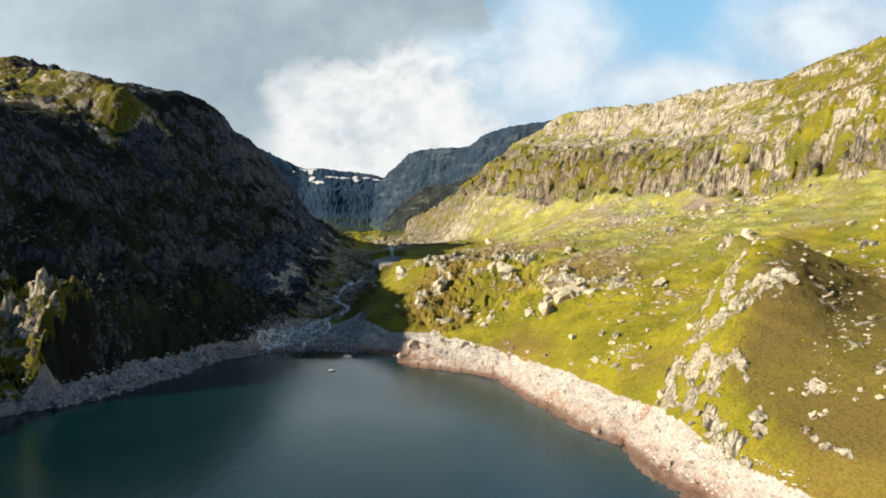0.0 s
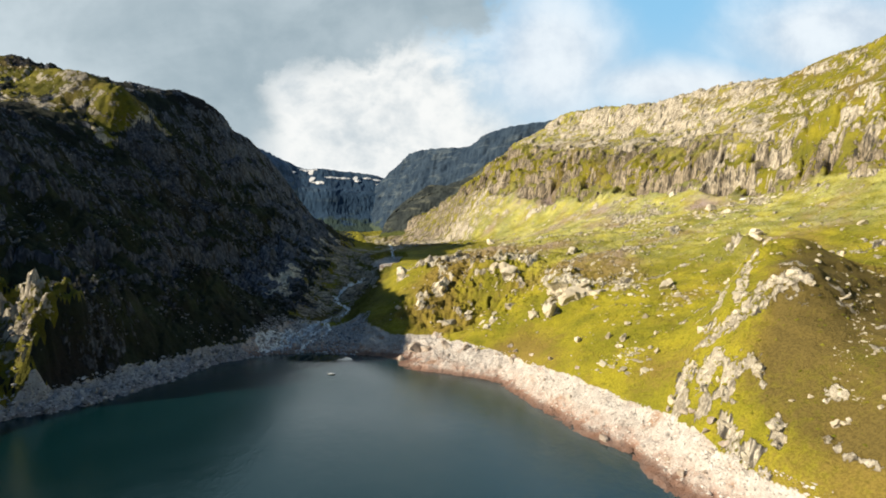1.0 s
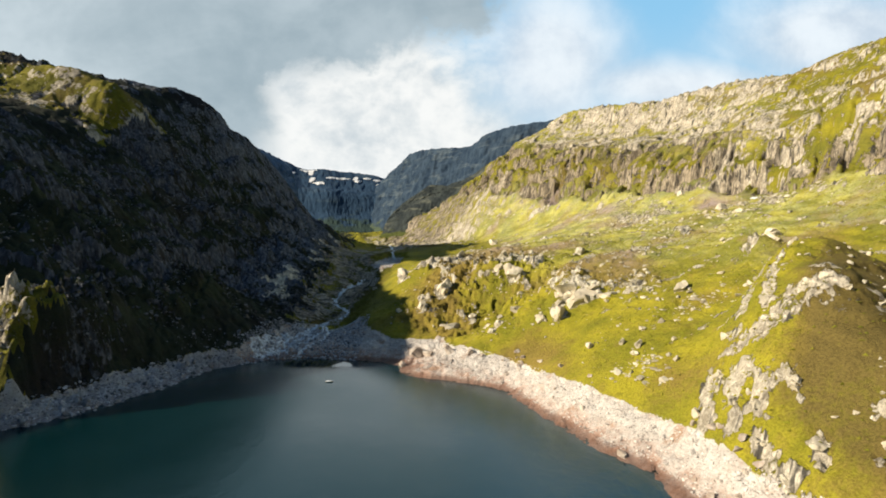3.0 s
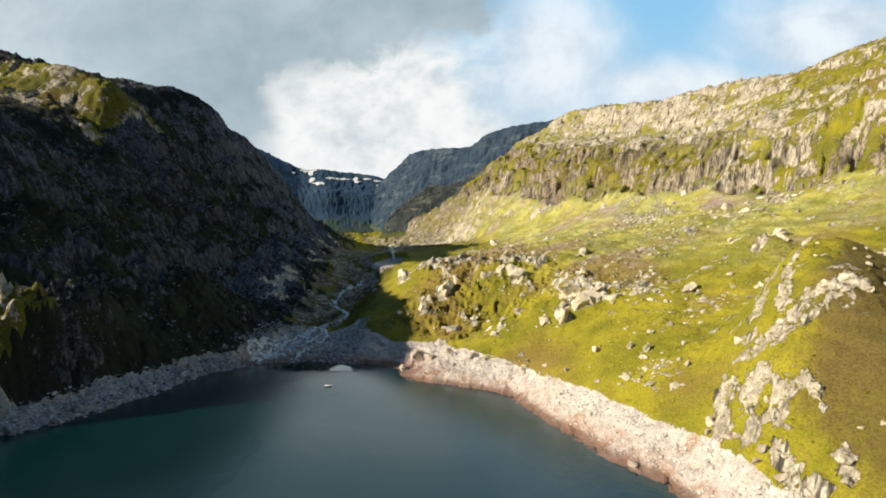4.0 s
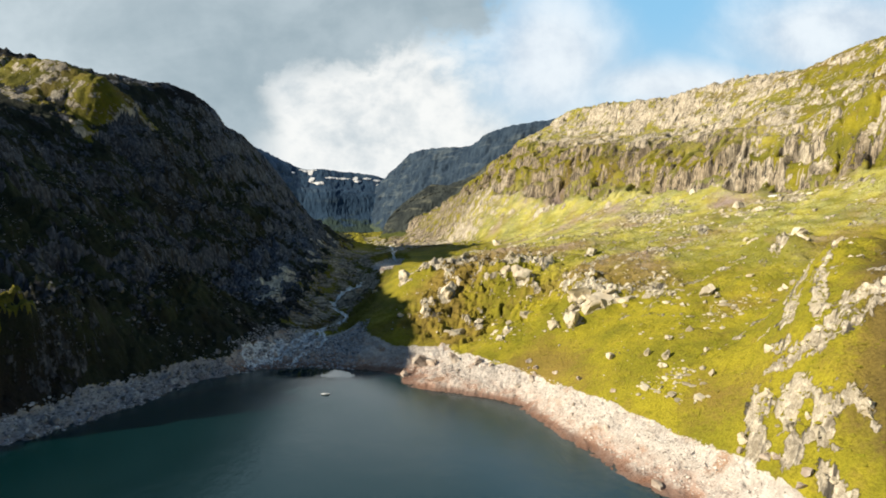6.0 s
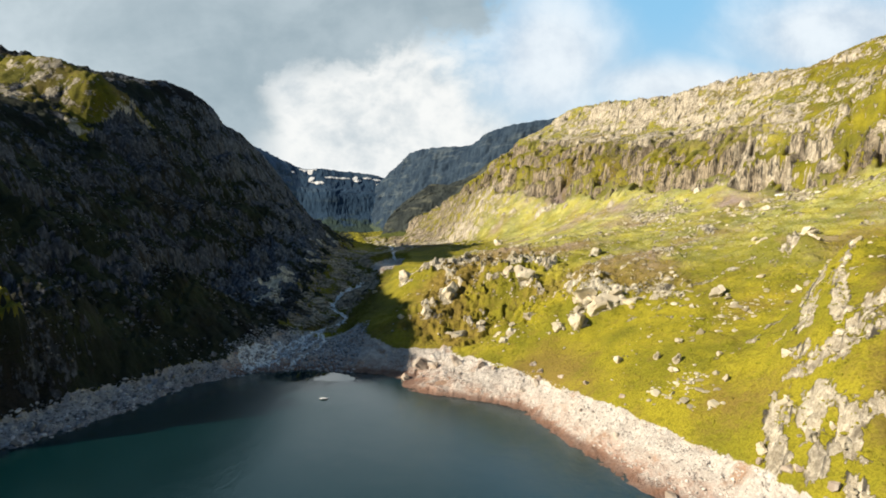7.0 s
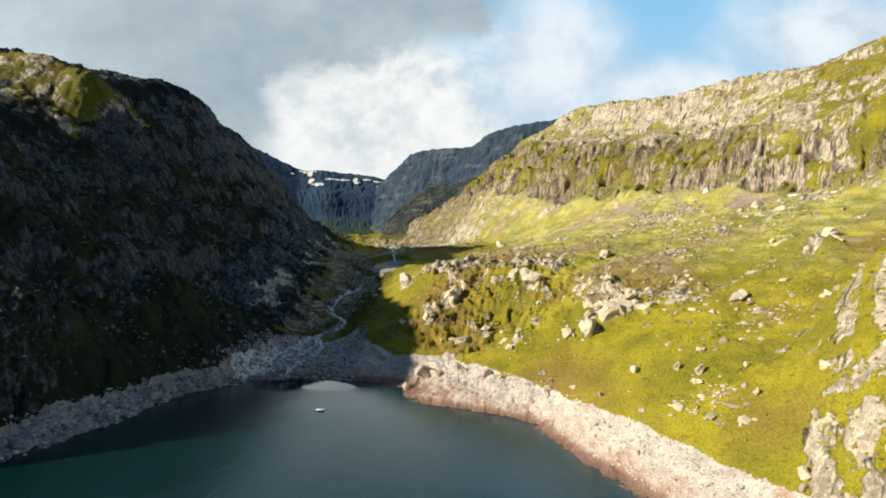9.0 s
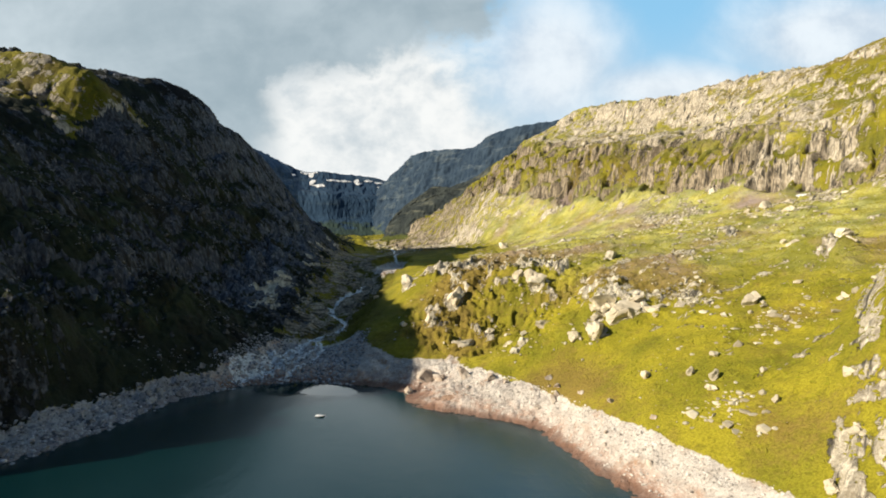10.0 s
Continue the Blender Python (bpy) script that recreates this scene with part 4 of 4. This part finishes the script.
# ---- running water and the tarn ----
def stream(name, points, width, mat, seed):
    a = np.asarray(points, float)
    d = np.r_[0, np.cumsum(np.hypot(*np.diff(a, axis=0).T))]
    at = np.arange(0, d[-1], 1.0)
    x, y = ease(np.c_[d, a], at)
    x = x + 1.2 * fractal(at, at * 0 + 3, 9, 3, seed)
    tx, ty = np.gradient(x), np.gradient(y)
    size = np.hypot(tx, ty)
    nx, ny = ty / size, -tx / size
    w = width * np.clip(1 + 1.9 * fractal(at, at * 0, 7, 3, seed + 5), 0.25, 2.2) * (1 + 0.5 * at / d[-1])
    co = []
    for k in (-1.0, -0.5, 0.0, 0.5, 1.0):
        px, py = x + nx * w * k / 2, y + ny * w * k / 2
        co.append([(p, q, max(ground_height(p, q) + 0.35 - 0.35 * abs(k), 0.06)) for p, q in zip(px, py)])
    co = np.array(co)
    g = np.arange(5 * len(at)).reshape(5, -1)
    q = np.stack([g[:-1, :-1], g[1:, :-1], g[1:, 1:], g[:-1, 1:]], 2).reshape(-1, 4)
    return new(name, mesh_from(name, co.reshape(-1, 3), q, mat))


tagged(stream("stream", STREAM, 3.0, FOAM, 500), "white tumbling mountain stream running into the lake", "stream")
tagged(stream("stream", [(-76, 366), (-79, 352), (-77, 338), (-80, 326), (-85, 314), (-88, 300)], 1.4, FOAM, 540), "thin braid of white water on the gravel fan", "stream")
for k, braid in enumerate(([(-86, 345), (-92, 334), (-97, 322), (-101, 309), (-107, 297)], [(-84, 340), (-81, 325), (-90, 308), (-93, 294)], [(-87, 332), (-95, 320), (-96, 308), (-104, 292)], [(-78, 350), (-72, 336), (-74, 322), (-80, 306), (-82, 296)])):
    tagged(stream("stream", braid, (3.6, 3.0, 3.6, 2.2)[k], FOAM, 560 + 9 * k), "thin braid of white water on the gravel fan", "stream")
tagged(stream("stream", UPPER_STREAM, 3.0, FOAM, 520), "thin white stream on the upper valley floor", "stream")


# ---- boulders ----
def rock_mesh(name, seed, detail, mat, flat=0.62, cuts=14):
    """A weathered block: a ball cut by chance planes, cracked and roughened."""
    rnd = random.Random(seed)
    bm = bmesh.new()
    bmesh.ops.create_icosphere(bm, subdivisions=detail, radius=0.66)
    cut = []
    for _ in range(cuts):
        v = Vector((rnd.gauss(0, 1), rnd.gauss(0, 1), rnd.gauss(0, 0.9))).normalized()
        cut.append((v, rnd.uniform(0.26, 0.45)))
    split = Vector((rnd.gauss(0, 1), rnd.gauss(0, 1), rnd.gauss(0, 0.4))).normalized()
    for v in bm.verts:
        for nrm, far in cut:
            over = v.co.dot(nrm) - far
            if over > 0:
                v.co -= nrm * over
        p = v.co * 3.0 + Vector((seed * 3.7, 0, 0))
        rough = 0.085 * noise.fractal(p, 1.0, 2.0, 4)
        seam = abs(v.co.dot(split) * 3.1 + 0.5 * noise.noise(p)) % 1.0
        rough -= 0.07 * max(0.0, 1 - min(seam, 1 - seam) / 0.09)
        v.co += v.co.normalized() * rough
        v.co.z *= flat
    me = bpy.data.meshes.new(name)
    bm.to_mesh(me)
    bm.free()
    me.materials.append(mat)
    return me


PALE = [rock_mesh("boulder", 11 + k, 4, BOULDER, (0.72, 0.85, 0.6, 0.95, 0.7, 0.8)[k]) for k in range(6)]
PALE_SMALL = [rock_mesh("boulder", 31 + k, 3, BOULDER, 0.8) for k in range(4)]
GREY = [rock_mesh("boulder", 51 + k, 3, SHADE_BOULDER, 0.8) for k in range(4)]
SHORE = [rock_mesh("boulder", 71 + k, 3, RUBBLE, 0.8) for k in range(4)]
SHADE_SHORE = [rock_mesh("boulder", 81 + k, 3, SHADE_RUBBLE, 0.8) for k in range(4)]
rnd = random.Random(5)


def boulder(meshes, x, y, size, label, group, sink=0.22, long=1.0):
    ob = new("boulder", meshes[rnd.randrange(len(meshes))])
    s = size * rnd.uniform(0.9, 1.1)
    tilt = 16
    z = ground_height(x, y) + s * (0.30 - sink)
    ob.matrix_world = pose(x, y, z, rnd.uniform(-tilt, tilt), rnd.uniform(-tilt, tilt), rnd.uniform(0, 360)) @ Matrix.Diagonal((s * long, s / long ** 0.5, s, 1))
    return tagged(ob, label, "boulder", group)


# the large blocks on the knoll, the meadow and the bench (x, y, width)
MEADOW_BLOCKS = [(54, 613, 9), (85, 349, 6.8), (57, 367, 4), (62, 358, 4.7), (-56, 424, 4.6), (-29, 334, 3.6), (104, 249, 6.5), (152, 297, 7.1), (170, 287, 6.2), (108, 158, 2.1), (57, 225, 3.4), (71, 210, 3.4), (67, 216, 2.8), (76, 190, 2.1), (84, 143, 2.5), (88, 122, 2.1), (97, 114, 2), (123, 148, 2), (208, 263, 4), (205, 244, 3.2), (225, 313, 3.4), (78, 128, 2.8)]
def broken_group(blocks, label, group):
    """Each block with the smaller pieces that have split from it."""
    for x, y, w in blocks:
        boulder(PALE, x, y, w * 1.15, label, group, 0.34, 1.35)
        for _ in range(1 if w > 5 else 0):
            a, d = rnd.uniform(0, 6.28), w * rnd.uniform(0.35, 0.7)
            boulder(PALE, x + d * math.cos(a), y + d * math.sin(a), w * rnd.uniform(0.3, 0.6), label, group, 0.22, 1.1)


broken_group(KNOLL_BLOCKS, "pale angular rock set in the grassy knoll", "rocks on the knoll")
broken_group(STACK_BLOCKS, "pale block in a broken pile on the meadow", "stacked blocks on the meadow")
for x, y, w in MEADOW_BLOCKS:
    boulder(PALE, x, y, w * 1.15, "pale sunlit boulder lying in the meadow grass", "boulders on the meadow", 0.15)
for x, y, w in BENCH_BLOCKS:
    boulder(PALE, x, y, w * 1.1, "broad weathered rock hump rising from the turf", "rock humps on the slope", 0.38, 1.25)
for x, y, w in [(-16, 291, 9), (2, 279, 5.5), (-22, 279, 4), (-9, 286, 5), (12, 270, 4)]:
    boulder(SHORE, x, y, w * 1.1, "large bleached block at the edge of the shore", "blocks on the shore", 0.2)
islet = boulder([rock_mesh("boulder", 93, 2, SNOW, 0.3)], -52, 246.5, 4.6, "small white rock breaking the lake surface", "rocks in the lake")
islet.location.z = 0.12
islet.scale.z *= 0.45


def scatter(count, x0, x1, y0, y1, accept):
    """Places by chance in a stretch of the plan, kept where accept(x, y, z) holds."""
    got, tries = [], 0
    while len(got) < count and tries < count * 30:
        tries += 1
        x, y = rnd.uniform(x0, x1), rnd.uniform(y0, y1)
        z = ground_height(x, y)
        if accept(x, y, z):
            got.append((x, y, z))
    return got


def clumped(x, y, size, limit, seed):
    return noise.noise((x / size, y / size, seed)) > limit


def right_edge(y):
    return float(np.interp(y, [r[0] for r in RIGHT_RING], [r[1] for r in RIGHT_RING]))


def left_edge(y):
    return float(np.interp(y, [r[0] for r in LEFT_RING], [r[1] for r in LEFT_RING]))


for x, y, z in scatter(40, 20, 260, 120, 420, lambda x, y, z: x > right_edge(y) + 6 and z > 15 and clumped(x, y, 30, 0.1, 2.0)):
    boulder(PALE_SMALL, x, y, rnd.uniform(1.6, 3.6), "small pale boulder lying in the grass", "small boulders on the meadow", 0.12)
for k in range(26):
    ax, ay, bx, by, w = RIB_SLABS[k % 12]
    f = rnd.random()
    x, y = ax + (bx - ax) * f + rnd.gauss(0, 0.5 * w), ay + (by - ay) * f + rnd.gauss(0, 0.5 * w)
    boulder(PALE, x, y, 1.3 + 2.6 * rnd.random() ** 1.6, "pale fractured crag standing out of the rib", "crags along the rib", 0.30, 1.25)
for x0, y0, x1, y1, count in ((112, 150, 138, 172, 8), (84, 131, 93, 127, 5), (88, 122, 98, 116, 6), (104, 128, 118, 140, 6)):
    for k in range(count):
        f = (k + rnd.random()) / count
        boulder(PALE_SMALL, x0 + (x1 - x0) * f + rnd.gauss(0, 1.2), y0 + (y1 - y0) * f + rnd.gauss(0, 1.2), rnd.uniform(0.8, 1.9), "pale rock in a broken line across the turf", "rock lines on the mound", 0.2, 1.25)
for k in range(12):
    x, y = rnd.uniform(112, 140), rnd.uniform(176, 206)
    boulder(PALE, x, y, rnd.uniform(1.2, 2.8), "pale weathered rock on top of the mound", "rocks on the mound", 0.28, 1.2)
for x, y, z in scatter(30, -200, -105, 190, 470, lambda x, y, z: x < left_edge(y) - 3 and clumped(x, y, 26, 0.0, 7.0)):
    boulder(GREY, x, y, rnd.uniform(2.0, 5.0), "shade-grey boulder on the shaded slope", "boulders on the shaded slope", 0.15)
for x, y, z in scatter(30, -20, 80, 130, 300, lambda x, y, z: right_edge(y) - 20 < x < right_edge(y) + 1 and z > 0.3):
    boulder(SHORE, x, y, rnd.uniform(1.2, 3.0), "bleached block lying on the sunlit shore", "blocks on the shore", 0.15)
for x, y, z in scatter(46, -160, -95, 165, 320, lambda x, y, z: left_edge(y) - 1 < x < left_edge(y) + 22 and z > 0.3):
    boulder(SHADE_SHORE, x, y, rnd.uniform(1.2, 3.2), "shade-grey bleached block on the shaded shore", "blocks on the shaded shore", 0.15)


# ---- what nobody could count ----
ICO = bmesh.new()
bmesh.ops.create_icosphere(ICO, subdivisions=1, radius=0.5)
ICO_V = np.array([v.co[:] for v in ICO.verts])
ICO_F = np.array([[v.index for v in f.verts] for f in ICO.faces])
ICO.free()
TUFT_V = np.array([(0.5, 0, 0), (0.15, 0.48, 0), (-0.4, 0.3, 0), (-0.4, -0.3, 0), (0.15, -0.48, 0), (0.05, 0.0, 0.5)])
TUFT_F = np.array([(0, 1, 5), (1, 2, 5), (2, 3, 5), (3, 4, 5), (4, 0, 5)])


def litter(name, places, sizes, verts, faces, mat, label, category, seed, flat=0.65, lift=0.1, jitter=0.22, attrs=()):
    """Many small lumps in one mesh."""
    r = np.random.RandomState(seed)
    n = len(places)
    p, s = np.array(places), np.array(sizes)
    v = verts[None] * (1 + jitter * r.randn(n, len(verts), 1)) * (1 + 0.25 * r.randn(n, 1, 3))
    a = r.rand(n) * 2 * math.pi
    c, d = np.cos(a)[:, None], np.sin(a)[:, None]
    v = np.stack([v[:, :, 0] * c - v[:, :, 1] * d, v[:, :, 0] * d + v[:, :, 1] * c, v[:, :, 2] * flat], 2) * s[:, None, None]
    v += p[:, None, :]
    v[:, :, 2] += lift * s[:, None]
    f = faces[None] + (np.arange(n) * len(verts))[:, None, None]
    me = mesh_from(name, v.reshape(-1, 3), f.reshape(-1, 3), mat, {k: np.repeat(a, len(verts)) for k, a in dict(attrs).items()})
    me.polygons.foreach_set("use_smooth", np.zeros(len(me.polygons), bool))
    return tagged(new(name, me), label, category, kind="stuff")


TUSSOCK, n = material("tussock_grass")
each = n.add("ShaderNodeNewGeometry").outputs["Random Per Island"]
wide = n.noise(n.where, 0.045, 4.0, 0.6)
col = n.mix(n.ramp(wide, 0.38, 0.62), (0.31, 0.305, 0.024), (0.225, 0.24, 0.019))
col = n.mix(n.attr("turf_shade"), col, n.mix(1.0, col, (0.50, 0.53, 0.85), "MULTIPLY"))
col = n.mix(n.math("ADD", n.math("MULTIPLY", each, 0.3), n.ramp(n.attr("dry"), 0.3, 0.75, 0.0, 0.7), True), col, (0.28, 0.21, 0.048))
finish(n, col, 0.95, n.noise(n.where, 5.0, 3.0), 0.5, 0.1, **{"Specular IOR Level": 0.1})

LITTER_STONE, n = material("scattered_stones")
each = n.add("ShaderNodeNewGeometry").outputs["Random Per Island"]
finish(n, n.mix(each, (0.30, 0.265, 0.19), (0.66, 0.62, 0.50)), 0.9, n.noise(n.where, 2.5, 4.0, 0.65), 0.5, 0.15, **{"Specular IOR Level": 0.2})
# Dark copy of the scattered stones: the slope's shade is in the colour.
SHADE_STONE, n = material("scattered_shaded_stones")
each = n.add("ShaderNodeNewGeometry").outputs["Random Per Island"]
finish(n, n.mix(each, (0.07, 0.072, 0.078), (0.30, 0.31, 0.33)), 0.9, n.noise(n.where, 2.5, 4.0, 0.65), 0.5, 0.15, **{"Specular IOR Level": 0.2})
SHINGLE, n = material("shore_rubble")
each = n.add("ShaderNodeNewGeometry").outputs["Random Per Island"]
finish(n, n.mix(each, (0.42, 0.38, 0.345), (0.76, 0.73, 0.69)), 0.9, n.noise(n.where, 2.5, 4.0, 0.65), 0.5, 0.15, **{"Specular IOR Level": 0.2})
# Shore rubble darkened and blued, so shade is painted into the stones.
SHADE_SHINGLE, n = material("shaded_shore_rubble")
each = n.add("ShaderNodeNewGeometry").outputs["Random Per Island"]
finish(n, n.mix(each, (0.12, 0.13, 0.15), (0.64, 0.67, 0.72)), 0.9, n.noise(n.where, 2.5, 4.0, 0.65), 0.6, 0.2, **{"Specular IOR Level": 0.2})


def sizes(n, lo, hi, power, seed):
    return lo + (hi - lo) * np.random.RandomState(seed).rand(n) ** power


def read_off(field, places):
    out = []
    for x, y, z in places:
        r = min(max(int(np.searchsorted(ROW_Y, y)) - 1, 0), len(ROW_Y) - 1)
        out.append(np.interp(x, GX[r], field[r]))
    return np.array(out)


spots = scatter(26000, 20, 265, 105, 430, lambda x, y, z: x > right_edge(y) + 2 and z > 13)
bald = read_off(TURF_SHADE, spots)
spots = [p for p, h in zip(spots, bald) if h < 0.3 or rnd.random() < 0.25]
litter("tussocks", spots, sizes(len(spots), 0.5, 1.6, 1.6, 1), TUFT_V, TUFT_F, TUSSOCK, "yellow-green tussock grass covering the meadow", "grass", 1, 0.6, -0.05, attrs={"dry": read_off(DRY, spots) * (1 - read_off(TURF_SHADE, spots)), "turf_shade": read_off(TURF_SHADE, spots)})
spots = scatter(1500, 10, 265, 165, 480, lambda x, y, z: x > right_edge(y) + 2 and z > 13 and clumped(x, y, 22, 0.12, 11.0) and clumped(x, y, 80, -0.25, 12.0))
litter("stones", spots, sizes(len(spots), 0.25, 1.5, 3.0, 2), ICO_V, ICO_F, LITTER_STONE, "small pale stones strewn through the grass", "stones", 2)
spots = scatter(220, -35, 70, 270, 420, lambda x, y, z: x > right_edge(y) + 2 and z > 13 and clumped(x, y, 12, 0.0, 14.0))
litter("stones", spots, sizes(len(spots), 0.5, 2.8, 2.4, 3), ICO_V, ICO_F, LITTER_STONE, "broken pale stones among the knoll's grass", "stones", 3)
spreads = []
for cx, cy, rx, ry, count in ((165, 474, 16, 26, 170), (188, 466, 12, 20, 130), (197, 380, 9, 18, 80), (224, 378, 12, 22, 130), (91, 272, 9, 14, 90), (67, 196, 7, 9, 80), (104, 230, 14, 12, 90), (150, 420, 30, 60, 160)):
    for _ in range(count):
        x, y = cx + rx * rnd.gauss(0, 0.6), cy + ry * rnd.gauss(0, 0.6)
        spreads.append((x, y, ground_height(x, y)))
litter("stones", spreads, sizes(len(spreads), 0.6, 3.4, 2.6, 8), ICO_V, ICO_F, LITTER_STONE, "spreads of broken pale rock on the slope", "stones", 8, 0.6, 0.0)
lines = []
for x0, y0, x1, y1, count in ((132, 178, 122, 152, 40), (118, 158, 107, 138, 36), (100, 136, 92, 122, 40), (112, 147, 104, 130, 24)):
    for _ in range(count):
        f = rnd.random()
        x, y = x0 + (x1 - x0) * f + rnd.gauss(0, 1.6), y0 + (y1 - y0) * f + rnd.gauss(0, 1.6)
        lines.append((x, y, ground_height(x, y)))
litter("stones", lines, sizes(len(lines), 0.25, 1.1, 2.2, 9), ICO_V, ICO_F, LITTER_STONE, "small pale stones in broken lines on the mound", "stones", 9, 0.7, 0.0)
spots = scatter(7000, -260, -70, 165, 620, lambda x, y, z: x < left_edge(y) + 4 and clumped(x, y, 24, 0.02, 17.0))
litter("stones", spots, sizes(len(spots), 0.4, 2.0, 2.6, 4), ICO_V, ICO_F, SHADE_STONE, "shade-grey scree stones on the shaded slope", "stones", 4)
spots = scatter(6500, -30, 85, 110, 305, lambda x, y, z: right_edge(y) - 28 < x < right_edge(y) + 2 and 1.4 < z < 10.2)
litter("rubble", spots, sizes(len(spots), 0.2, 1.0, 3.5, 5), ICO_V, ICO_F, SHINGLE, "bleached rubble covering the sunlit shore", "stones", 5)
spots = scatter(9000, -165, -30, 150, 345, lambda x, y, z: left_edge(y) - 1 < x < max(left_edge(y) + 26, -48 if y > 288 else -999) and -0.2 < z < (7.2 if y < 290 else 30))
litter("rubble", spots, sizes(len(spots), 0.3, 1.5, 3.0, 6), ICO_V, ICO_F, SHADE_SHINGLE, "shade-grey rubble on the shaded shore and stream fan", "stones", 6)
